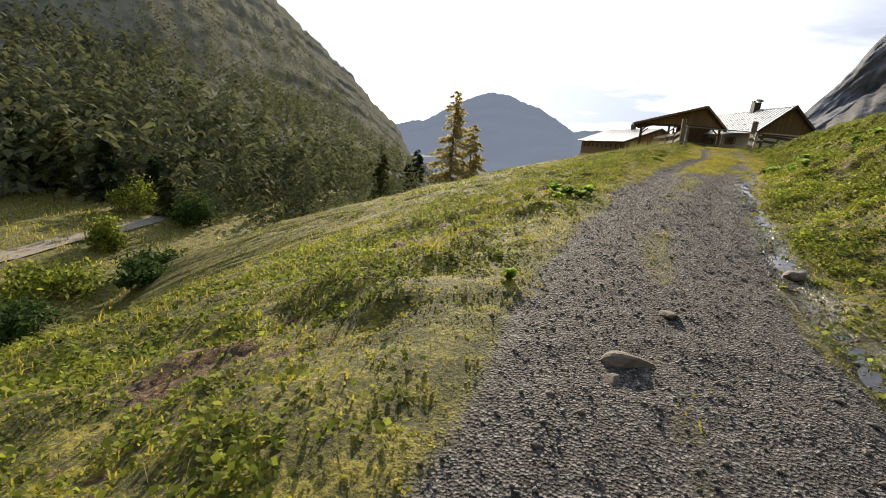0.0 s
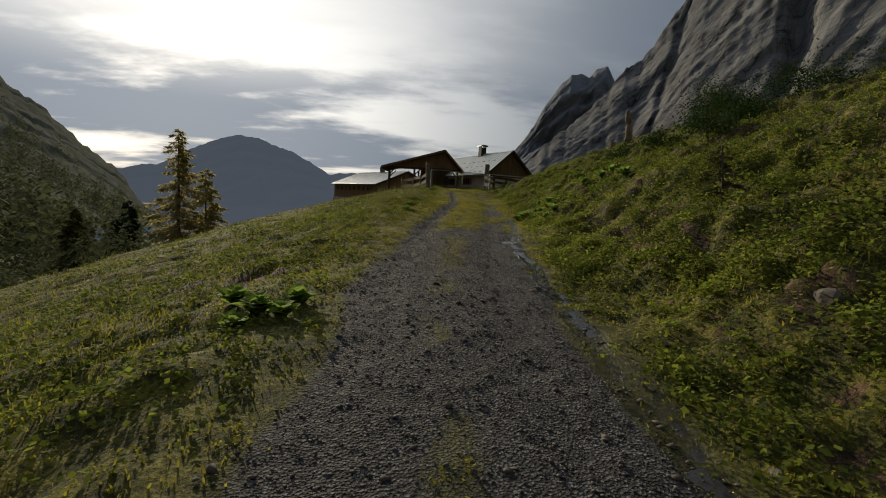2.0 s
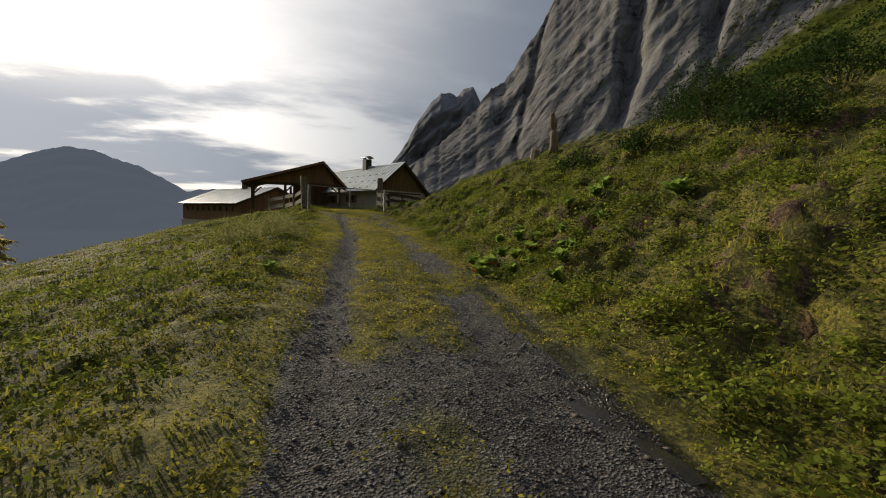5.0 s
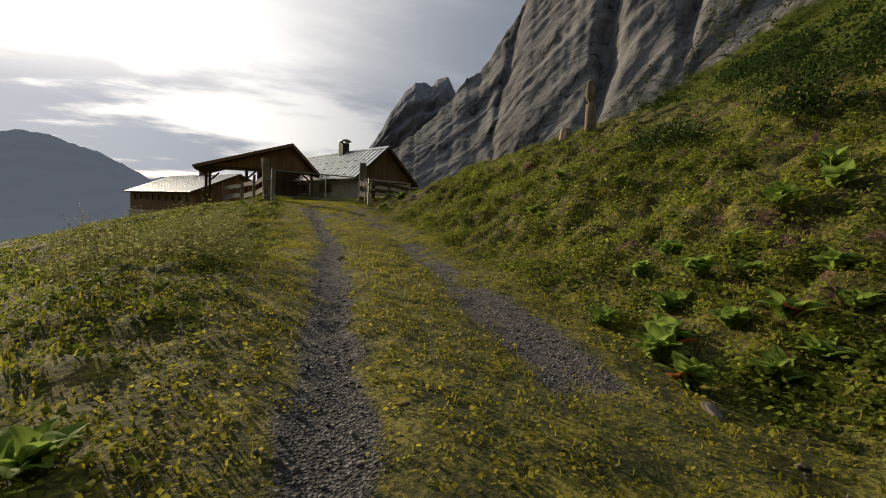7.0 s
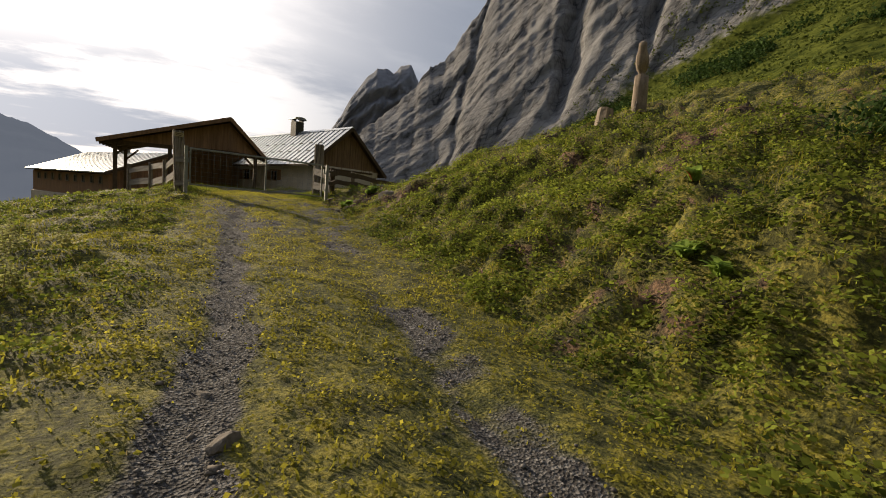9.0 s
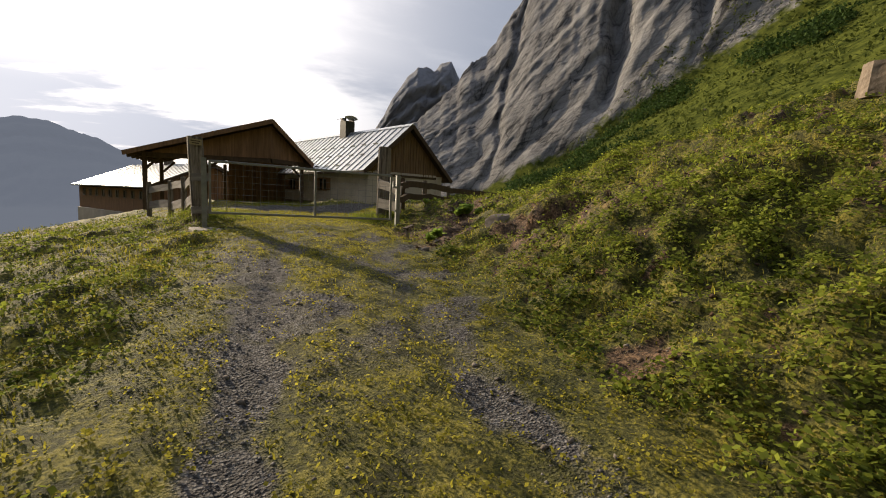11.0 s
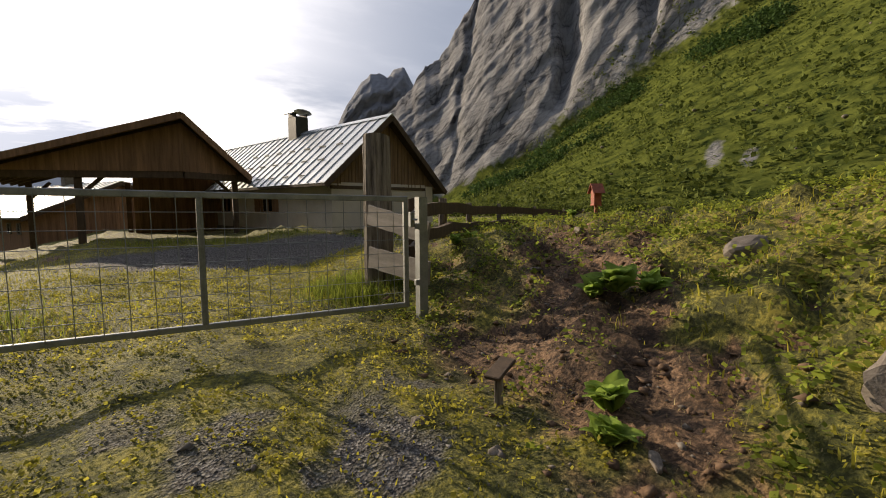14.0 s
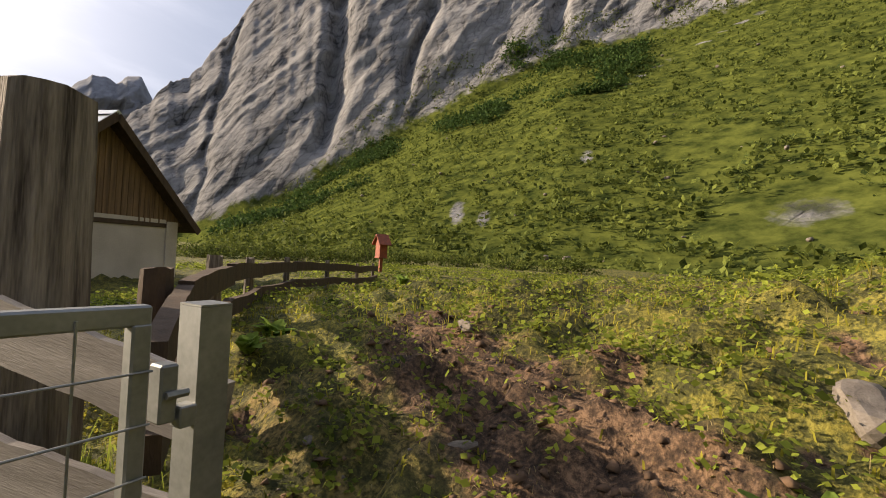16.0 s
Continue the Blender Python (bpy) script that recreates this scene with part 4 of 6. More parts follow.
def build_barn():
    W, L, e, r = 9.6, 15.5, 0.72, 2.75
    for s, x1 in ((0, 0.0), (1, W)):
        n = 22
        bm = bmesh.new()
        slab(bm, (W / 2, 0, r - 0.04), (x1, 0, e - 0.04), (x1, L, e - 0.04), (W / 2, L, r - 0.04), 0.1)
        part("roof_deck", bm, M_DARKWOOD, barn)
        for i in range(n):
            y0, y1 = L * i / n, L * (i + 1) / n - 0.012
            bm = bmesh.new()
            slab(bm, (W / 2, y0, r), (x1 - (0.06 if s == 0 else -0.06), y0, e - 0.02), (x1 - (0.06 if s == 0 else -0.06), y1, e - 0.02), (W / 2, y1, r), 0.02)
            part("roof_sheet", bm, M_ROOF, barn)
            bm = bmesh.new()
            beam(bm, (W / 2, y0, r + 0.02), (x1, y0, e), 0.025, 0.05, 0)
            part("seam", bm, M_ROOF, barn)
        bm = bmesh.new()
        beam(bm, (W / 2, 0, r - 0.14), (x1, 0, e - 0.14), 0.04, 0.22, 0.004)
        part("barge_board", bm, M_DARKWOOD, barn)
    bm = bmesh.new()
    beam(bm, (-0.03, 0, e - 0.06), (-0.03, L, e - 0.06), 0.08, 0.1, 0.01)
    part("gutter", bm, M_ROOF, barn)
    for x in (0.55, W - 0.55):
        bm = bmesh.new()
        box(bm, 0.25, L - 0.8, 3.2, pose(x, L / 2, e - 1.8))
        part("wall", bm, M_BARNWOOD, barn)
    bm = bmesh.new()
    box(bm, 0.4, L - 0.6, 1.2, pose(0.5, L / 2, -1.9), 0.02)
    part("base_wall", bm, M_PLASTER, barn, "pale masonry base")
    for i in range(9):
        bm = bmesh.new()
        y = 1.6 + i * 1.5
        for dy, dz, sy, sz in ((0, 0.28, 0.5, 0.06), (0, -0.28, 0.5, 0.06), (0.23, 0, 0.06, 0.56), (-0.23, 0, 0.06, 0.56)):
            box(bm, 0.08, sy, sz, pose(0.39, y + dy, 0.18 + dz - 0.1), 0.004)
        w = part("window", bm, M_GREYWOOD, barn)
        bm = bmesh.new()
        box(bm, 0.02, 0.42, 0.5, pose(0.41, y, 0.08))
        part("pane", bm, M_GLASS, w)
    rng = random.Random(9)
    slope = (r - e) / (W / 2)
    for y, nm in ((0.5, "front"), (L - 0.5, "back")):
        bm = bmesh.new()
        prism(bm, ((0.5, -2.2), (W - 0.5, -2.2), (W - 0.5, e + slope * 0.5 - 0.2), (W / 2, r - 0.2), (0.5, e + slope * 0.5 - 0.2)), y, y + 0.12)
        part("gable_wall", bm, M_BARNWOOD, barn)
    x = 0.45
    while x < W - 0.6:
        w = 0.2 + rng.uniform(-0.02, 0.02)
        h = lambda v: e + slope * (v if v < W / 2 else W - v) - 0.2
        bm = bmesh.new()
        y = 0.455 + rng.uniform(0, 0.012)
        prism(bm, ((x, -1.6), (x + w - 0.01, -1.6), (x + w - 0.01, h(x + w)), (x, h(x))), y, y + 0.03)
        part("board", bm, M_BARNWOOD, barn)
        x += w
    bm = bmesh.new()
    box(bm, 0.55, 0.6, 1.0, pose(W / 2, 7.5, r + 0.2), 0.015)
    c = part("chimney", bm, M_STONE, barn)
    bm = bmesh.new()
    box(bm, 0.8, 0.85, 0.06, pose(W / 2, 7.5, r + 0.85), 0.01)
    part("cap", bm, M_DARKMETAL, c)
    for s in (-0.2, 0.2):
        bm = bmesh.new()
        box(bm, 0.06, 0.06, 0.14, pose(W / 2 + s, 7.5, r + 0.76))
        part("cap_leg", bm, M_DARKMETAL, c)


build_barn()

# ---- gate ----
gate = thing("field_gate", pose(-0.13, 0, 0), "closed galvanised steel field gate with wire mesh", "gate")


def tube(bm, a, b, r, sides=6):
    m, d = between(a, b, (0, 0.01, 1) if abs(Vector(b)[2] - Vector(a)[2]) < 0.5 * math.dist(a, b) else (0, 1, 0))
    bmesh.ops.create_cone(bm, cap_ends=True, segments=sides, radius1=r, radius2=r, depth=d, matrix=m @ pose(0, 0, 0, 0, 90, 0))


def build_gate():
    W = 4.2
    zt = lambda x: 1.235 + 0.07 * (-x / W)
    zb = lambda x: 0.12 + 0.07 * (-x / W)
    for nm, a, b, w in (("top_rail", (0, 0, zt(0)), (-W, 0, zt(-W)), 0.055), ("bottom_rail", (0, 0, zb(0)), (-W, 0, zb(-W)), 0.05)):
        bm = bmesh.new()
        beam(bm, a, b, 0.045, w, 0.006)
        part(nm, bm, M_STEEL, gate)
    for x in (-0.025, -1.93, -W + 0.025):
        bm = bmesh.new()
        beam(bm, (x, -0.003, zb(x) + 0.02), (x, -0.003, zt(x) - 0.02), 0.05, 0.046, 0.006, up=(0, 1, 0))
        part("upright", bm, M_STEEL, gate)
    for i in range(1, 24):
        x = -i * W / 24
        bm = bmesh.new()
        tube(bm, (x, -0.028, zb(x)), (x, -0.028, zt(x)), 0.0035)
        part("wire", bm, M_STEEL, gate)
    for i in range(1, 8):
        f = i / 8
        bm = bmesh.new()
        tube(bm, (0, -0.034, zb(0) + f * 1.11), (-W, -0.034, zb(-W) + f * 1.11), 0.0035)
        part("wire", bm, M_STEEL, gate)
    bm = bmesh.new()
    box(bm, 0.05, 0.06, 0.16, pose(0.045, -0.01, 1.02), 0.006)
    tube(bm, (0.03, -0.05, 1.02), (0.09, -0.05, 1.02), 0.012)
    part("latch", bm, M_STEEL, gate)


build_gate()
for x, y, zb_, zt_, nm in ((0.035, 0.0, -0.25, 1.25, "latch post"), (-4.42, 0.0, -0.3, 1.36, "hinge post")):
    bm = bmesh.new()
    h = zt_ - zb_
    chan = [(-0.05, 0.05), (-0.05, -0.05), (0.05, -0.05), (0.05, 0.05), (0.038, 0.05), (0.038, -0.038), (-0.038, -0.038), (-0.038, 0.05)]
    lo, hi = [bm.verts.new((px_, py_, 0)) for px_, py_ in chan], [bm.verts.new((px_, py_, h)) for px_, py_ in chan]
    for k in range(8):
        bm.faces.new((lo[k], lo[(k + 1) % 8], hi[(k + 1) % 8], hi[k]))
    bm.faces.new(hi), bm.faces.new(lo[::-1])
    bmesh.ops.recalc_face_normals(bm, faces=bm.faces)
    po = part("gate_post", bm, M_STEEL)
    po.matrix_world = pose(x, y, zb_)
    tagged(po, "galvanised steel channel " + nm + " of the field gate", "post", "gate posts")
    bm = bmesh.new()
    box(bm, 0.1, 0.1, 0.006, pose(0, 0, h + 0.004))
    part("cap", bm, M_STEEL, po)
    for z in (0.35, 0.95):
        bm = bmesh.new()
        box(bm, 0.05, 0.05, 0.06, pose(0.06 if x < -1 else -0.07, -0.03, z + 0.25), 0.004)
        part("hinge" if x < -1 else "keeper", bm, M_STEEL, po)
bm = bmesh.new()
box(bm, 0.95, 0.7, 0.16, pose(0, 0, 0), 0.03)
sl = part("concrete_footing", bm, M_CONCRETE)
sl.matrix_world = pose(-4.2, -0.25, gz(-4.2, -0.25) - 0.055, 2, 1, 12)
tagged(sl, "flat worn concrete footing under the gate post", "footing")


# ---- wooden posts and fences ----
def log_post(w, d, h, seed=0, taper=0.92, lean=0.0, rings=10, sides=14):
    """A riven, weathered post with cracks along the grain and a cut top."""
    bm = bmesh.new()
    rng = random.Random(seed)
    cr = [rng.uniform(-0.10, 0.05) for _ in range(sides)]
    prev = None
    for i in range(rings + 1):
        t = i / rings
        ring = []
        for k in range(sides):
            a = 2 * math.pi * k / sides
            ca, sa = math.cos(a), math.sin(a)
            sq = 1 / max(abs(ca), abs(sa)) ** 0.55
            g = 1 + cr[k] + rng.uniform(-0.02, 0.02)
            s = (1 - (1 - taper) * t) * (0.96 if i in (0, rings) else 1)
            ring.append(bm.verts.new((ca * sq * w / 2 * g * s + lean * t * h, sa * sq * d / 2 * g * s, t * h + (rng.uniform(-0.012, 0.012) if i == rings else 0))))
        if prev:
            for k in range(sides):
                bm.faces.new((prev[k], prev[(k + 1) % sides], ring[(k + 1) % sides], ring[k]))
        else:
            bm.faces.new(ring[::-1])
        prev = ring
    bm.faces.new(prev)
    return bm


def put_post(x, y, top, w, d, seed, label, rz=0.0, lean=0.0, mat=None, group=""):
    z0 = gz(x, y) - 0.2
    ob = part("wooden_post", log_post(w, d, top - z0, seed, lean=lean), mat or M_GREYWOOD)
    ob.matrix_world = pose(x, y, z0, 0, 0, rz)
    return tagged(ob, label, "post", group)


big_r = put_post(0.10, 1.32, 2.08, 0.40, 0.30, 1, "thick weathered grey wooden gate post", 20)
big_l = put_post(-4.52, 1.05, 1.90, 0.36, 0.32, 2, "thick weathered wooden gate post with a small sign", 10, lean=-0.05)
bm = bmesh.new()
box(bm, 0.26, 0.012, 0.13, pose(0, 0, 0), 0.002)
sg = part("sign", bm, make_mat("sign_wood", (0.40, 0.33, 0.18), 0.7, scale=6))
sg.matrix_world = pose(-4.60, 0.87, 1.76, 0, 3, 8)
tagged(sg, "small yellowish wooden sign with two dark lines", "sign")
for dz, w in ((0.025, 0.2), (-0.025, 0.15)):
    bm = bmesh.new()
    box(bm, w, 0.004, 0.022, pose(0, -0.009, dz))
    part("writing", bm, M_DARKWOOD, sg)


def plank(a, b, h, t, label, group, mat=None, bend=0.0, seed=0):
    """A rough fence board from a to b with uneven edges."""
    m, d = between(a, b)
    rng = random.Random(seed)
    bm = bmesh.new()
    n, prev = 8, None
    for i in range(n + 1):
        x = d * (i / n - 0.5)
        s = bend * math.sin(math.pi * i / n)
        u, v = h / 2 * (1 + rng.uniform(-0.06, 0.06)), h / 2 * (1 + rng.uniform(-0.06, 0.06))
        ring = [bm.verts.new(p) for p in ((x, -t / 2, s - u), (x, t / 2, s - u), (x, t / 2, s + v), (x, -t / 2, s + v))]
        if prev:
            for k in range(4):
                bm.faces.new((prev[k], ring[k], ring[(k + 1) % 4], prev[(k + 1) % 4]))
        else:
            bm.faces.new(ring[::-1])
        prev = ring
    bm.faces.new(prev)
    bmesh.ops.recalc_face_normals(bm, faces=bm.faces)
    ob = part("fence_board", bm, mat or M_PLANK)
    ob.matrix_world = m
    return tagged(ob, label, "board", group)


# short boards between the big post and the steel post
plank((-0.10, 1.14, 1.06), (0.16, 0.06, 0.86), 0.24, 0.035, "split grey board nailed to the gate post", "gate side boards", seed=1)
plank((-0.10, 1.13, 0.52), (0.16, 0.06, 0.42), 0.26, 0.035, "split grey board nailed to the gate post", "gate side boards", seed=2)

# fence from the gate up to the shrine
FENCE = ((0.75, 1.55, 1.27, 0.20), (2.15, 3.05, 1.30, 0.17), (3.9, 4.75, 1.22, 0.16), (5.9, 6.15, 1.2, 0.14), (8.3, 7.3, 1.12, 0.14), (10.6, 8.2, 1.0, 0.13), (13.2, 9.6, 0.95, 0.13))
for i, (x, y, top, w) in enumerate(FENCE):
    put_post(x, y, top, w, w * 0.9, 20 + i, "dark weathered wooden fence post in grass", 40, mat=M_GREYWOOD if i else M_DARKWOOD, group="fence posts")
pts = [(0.2, 0.55, 1.12)] + [(x + 0.12, y - 0.1, top) for x, y, top, w in FENCE]
for i in range(len(pts) - 1):
    (x0, y0, t0), (x1, y1, t1) = pts[i], pts[i + 1]
    plank((x0, y0, t0 - 0.17), (x1, y1, t1 - 0.2), 0.19, 0.09, "dark weathered half-log fence rail", "fence rails", M_DARKWOOD, 0.02, 30 + i)
    plank((x0, y0, t0 - 0.52), (x1, y1, t1 - 0.52), 0.17, 0.09, "dark weathered half-log fence rail", "fence rails", M_DARKWOOD, -0.03, 50 + i)

# fence boards leaving the left gate post
LF = ((-4.62, 1.4), (-4.95, 3.0), (-5.4, 4.9), (-6.2, 7.2))
for i in range(3):
    (x0, y0), (x1, y1) = LF[i], LF[i + 1]
    for k, (h, w) in enumerate(((0.95, 0.2), (0.45, 0.24))):
        z0, z1 = gz(x0, y0) + h, gz(x1, y1) + h - 0.1
        plank((x0, y0, z0), (x1, y1, z1 + (0.12 if i == 1 and k == 0 else 0)), w, 0.04, "sun-bleached split fence board", "left fence boards", bend=0.03, seed=70 + i * 2 + k)
    put_post(x1, y1, gz(x1, y1) + 1.15, 0.16, 0.14, 80 + i, "weathered wooden fence post on the grass bank", 15, group="left fence posts")
for z, h in ((0.98, 0.17), (0.22, 0.16)):
    plank((-4.7, 0.86, z - 0.02), (-4.3, 0.84, z), h, 0.03, "short pale board end on the gate post", "gate post boards", seed=90 + int(z * 9))

# ---- wayside shrine ----
shrine = thing("wayside_shrine", pose(16.2, 11.5, 0.0, 0, 0, 60), "small red-brown wooden wayside shrine with a gabled roof", "shrine")
zs = gz(16.2, 11.5) - 0.1
bm = bmesh.new()
box(bm, 0.14, 0.14, 1.15 - zs + 0.2, pose(0, 0, (1.35 + zs) / 2), 0.01)
part("post", bm, M_REDWOOD, shrine)
bm = bmesh.new()
box(bm, 0.5, 0.05, 0.85, pose(0, 0.16, 1.55), 0.01)
part("back_board", bm, M_REDWOOD, shrine)
for s in (-1, 1):
    bm = bmesh.new()
    box(bm, 0.05, 0.36, 0.7, pose(s * 0.24, 0, 1.5), 0.01)
    part("side_board", bm, M_REDWOOD, shrine)
    bm = bmesh.new()
    beam(bm, (0, 0, 2.2), (s * 0.46, 0, 1.72), 0.6, 0.04, 0.006)
    part("roof_board", bm, M_REDWOOD, shrine)
bm = bmesh.new()
box(bm, 0.56, 0.42, 0.05, pose(0, 0, 1.14), 0.01)
part("shelf", bm, M_REDWOOD, shrine)
bm = bmesh.new()
bmesh.ops.create_cone(bm, cap_ends=True, segments=8, radius1=0.07, radius2=0.04, depth=0.45, matrix=pose(0, 0.02, 1.4))
part("carved_figure", bm, M_CARVED, shrine, "small plain carved shape")

# ---- carved post on the bank ----
bm = bmesh.new()
prof = ((0.0, 0.25, 0), (0.3, 0.24, 0), (0.7, 0.23, 0.0), (1.02, 0.22, -0.01), (1.04, 0.12, -0.03), (1.10, 0.11, -0.04), (1.18, 0.17, -0.06), (1.34, 0.21, -0.08), (1.54, 0.20, -0.11), (1.68, 0.14, -0.15), (1.76, 0.13, -0.17), (1.86, 0.13, -0.17), (1.94, 0.06, -0.13))
prev = None
for h, r, dx in prof:
    ring = [bm.verts.new((dx + r * math.cos(a) * (1 + 0.12 * math.cos(3 * a)), r * 0.85 * math.sin(a), h)) for a in (2 * math.pi * k / 12 for k in range(12))]
    if prev:
        for k in range(12):
            bm.faces.new((prev[k], prev[(k + 1) % 12], ring[(k + 1) % 12], ring[k]))
    prev = ring
bm.faces.new(prev)
cv = part("carved_post", bm, M_CARVED, smooth=True)
cv.matrix_world = pose(6.55, -7.85, gz(6.55, -7.85) - 0.05, 0, -3, 20)
tagged(cv, "weathered carved wooden post figure on the grassy bank", "carving")


# ---- trees ----
rs = np.random.RandomState(7)


def sprays(centres, dirs, length, width, droop=0.3):
    """Flat pointed needle sprays: one rhombus each, along dirs."""
    n = len(centres)
    d = dirs / (np.linalg.norm(dirs, axis=1, keepdims=True) + 1e-9)
    side = np.cross(d, np.array([0, 0, 1.0]) + rs.normal(0, 0.5, (n, 3)))
    side /= np.linalg.norm(side, axis=1, keepdims=True) + 1e-9
    L, W = np.broadcast_to(length, n)[:, None], np.broadcast_to(width, n)[:, None]
    tip = centres + d * L - np.array([0, 0, 1.0]) * L * droop
    mid = centres + d * L * 0.5 - np.array([0, 0, 1.0]) * L * droop * 0.25
    v = np.stack([centres, mid + side * W / 2, tip, mid - side * W / 2], 1).reshape(-1, 3)
    f = np.arange(4 * n).reshape(n, 4)
    return v, f


def conifer_points(h, radius, n, bottom=0.08, power=0.9):
    """Places and directions of sprays on limbs of a tiered crown."""
    t = bottom + (1 - bottom) * rs.rand(n) ** 1.25
    t = np.clip(t, bottom, 0.995)
    a = rs.rand(n) * 2 * np.pi
    lob = 0.75 + 0.35 * np.sin(a * 3 + t * 40) * np.sin(t * 90 + a)
    r = radius * (1 - t) ** power * lob * rs.rand(n) ** 0.55 + 0.02
    p = np.stack([r * np.cos(a), r * np.sin(a), t * h - 0.12 * r], 1)
    d = np.stack([np.cos(a), np.sin(a), rs.normal(0.0, 0.25, n)], 1)
    return p, d


def taper(bm, a, b, r0, r1, sides=8):
    m, d = between(a, b, (0, 0, 1) if abs(b[2] - a[2]) < 0.9 * math.dist(a, b) else (0, 1, 0))
    bmesh.ops.create_cone(bm, cap_ends=True, segments=sides, radius1=r0, radius2=r1, depth=d, matrix=m @ pose(0, 0, 0, 0, 90, 0))


def conifer(x, y, z, h, radius, n, mat, label, name="larch_tree", spray=0.35, limbs=60, seed=1, lean=0.0, bottom=0.1):
    rng = random.Random(seed)
    tree = thing(name, pose(x, y, z, 0, lean, 0), label, "tree", "larches" if "larch" in name else "spruces")
    bm = bmesh.new()
    taper(bm, (0, 0, -0.4), (0, 0, h * 0.97), h * 0.016 + 0.02, 0.012, 10)
    part("trunk", bm, M_BARK, tree, smooth=True)
    bm = bmesh.new()
    lim = []
    for i in range(limbs):
        t = bottom + (0.97 - bottom) * (i + rng.random()) / limbs
        a = rng.uniform(0, 6.283)
        r = radius * (1 - t) ** 0.8 * rng.uniform(0.55, 1.05) * (0.75 + 0.25 * min(1, (t - bottom) / 0.12)) + 0.05
        lim.append((t * h, a, r))
        taper(bm, (0, 0, t * h), (r * math.cos(a), r * math.sin(a), t * h - 0.2 * r), 0.012 + 0.0022 * h * (1 - t), 0.004, 5)
    part("branchwork", bm, M_BARK, tree)
    # needle sprays hang along the limbs
    lim = np.array(lim)
    pickl = rs.choice(limbs, n, p=(lim[:, 2] + 0.15) / (lim[:, 2] + 0.15).sum())
    q, fr = lim[pickl], 0.12 + 0.9 * rs.rand(n) ** 0.8
    w = 0.16 * q[:, 2] * (1.1 - fr) + 0.05 * spray
    p = np.stack([fr * q[:, 2] * np.cos(q[:, 1]), fr * q[:, 2] * np.sin(q[:, 1]), q[:, 0] - 0.2 * q[:, 2] * fr], 1) + rs.normal(0, 1, (n, 3)) * np.stack([w, w, w * 0.35], 1)
    aim = q[:, 1] + rs.normal(0, 0.9, n)
    d = np.stack([np.cos(aim), np.sin(aim), rs.normal(-0.1, 0.3, n)], 1)
    v, f = sprays(p, d, spray * rs.uniform(0.5, 1.2, n), spray * 0.3, 0.35)
    c = mesh_np("crown", v, f, mat)
    c.parent = tree
    return tree


conifer(-29.8, 19.8, -8.9, 14.4, 4.6, 8000, M_LARCH, "tall open golden-green larch on the meadow edge", seed=1, spray=0.55, limbs=120, bottom=0.06)
conifer(-28.3, 23.5, -8.9, 10.4, 3.9, 6000, M_LARCH, "smaller brownish larch close behind the tall one", seed=11, spray=0.55, limbs=90, bottom=0.04)
conifer(-33.5, 17.0, -9.8, 7.2, 1.9, 4200, M_SPRUCE, "dark narrow spruce beside the larch", "spruce_tree", seed=2, spray=0.45)
conifer(-38.0, 16.0, -10.5, 7.0, 2.3, 3200, M_CONIFER, "smaller larch among shrubs on the slope", seed=3, spray=0.55)
conifer(-35.6, 19.0, -10.3, 5.6, 2.0, 2600, M_SPRUCE, "short bushy spruce on the slope", "spruce_tree", seed=4, spray=0.5)
conifer(-40.5, 21.0, -11.3, 6.2, 2.0, 2600, M_CONIFER, "dull green young larch on the slope", seed=5, spray=0.5)
conifer(-2.7, -27.6, gz(-2.7, -27.6) - 0.03, 1.15, 0.42, 420, M_CONIFER, "thin larch sapling leaning on the bank", "larch_sapling", spray=0.13, limbs=26, seed=6, lean=-8, bottom=0.2)
for i, (x, y, h, mat, nm) in enumerate(((-89.7, 2.4, 12, M_SPRUCE, "spruce_tree"), (-86.3, 3.7, 8, M_CONIFER, "larch_tree"), (-81, 3.1, 12, M_CONIFER, "larch_tree"), (-78, 6.5, 11, M_CONIFER, "larch_tree"),
                                       (-74.8, 4.4, 9, M_SPRUCE, "spruce_tree"), (-70, 8, 7, M_SPRUCE, "spruce_tree"), (-61.4, 3.1, 5.5, M_CONIFER, "larch_tree"))):
    conifer(x, y, gz(x, y) - 0.2, h, h * 0.26, 2200, mat, "tall larch at the foot of the wooded slope" if mat == M_CONIFER else "dark spruce at the foot of the wooded slope", nm, spray=0.85, limbs=40, seed=20 + i)


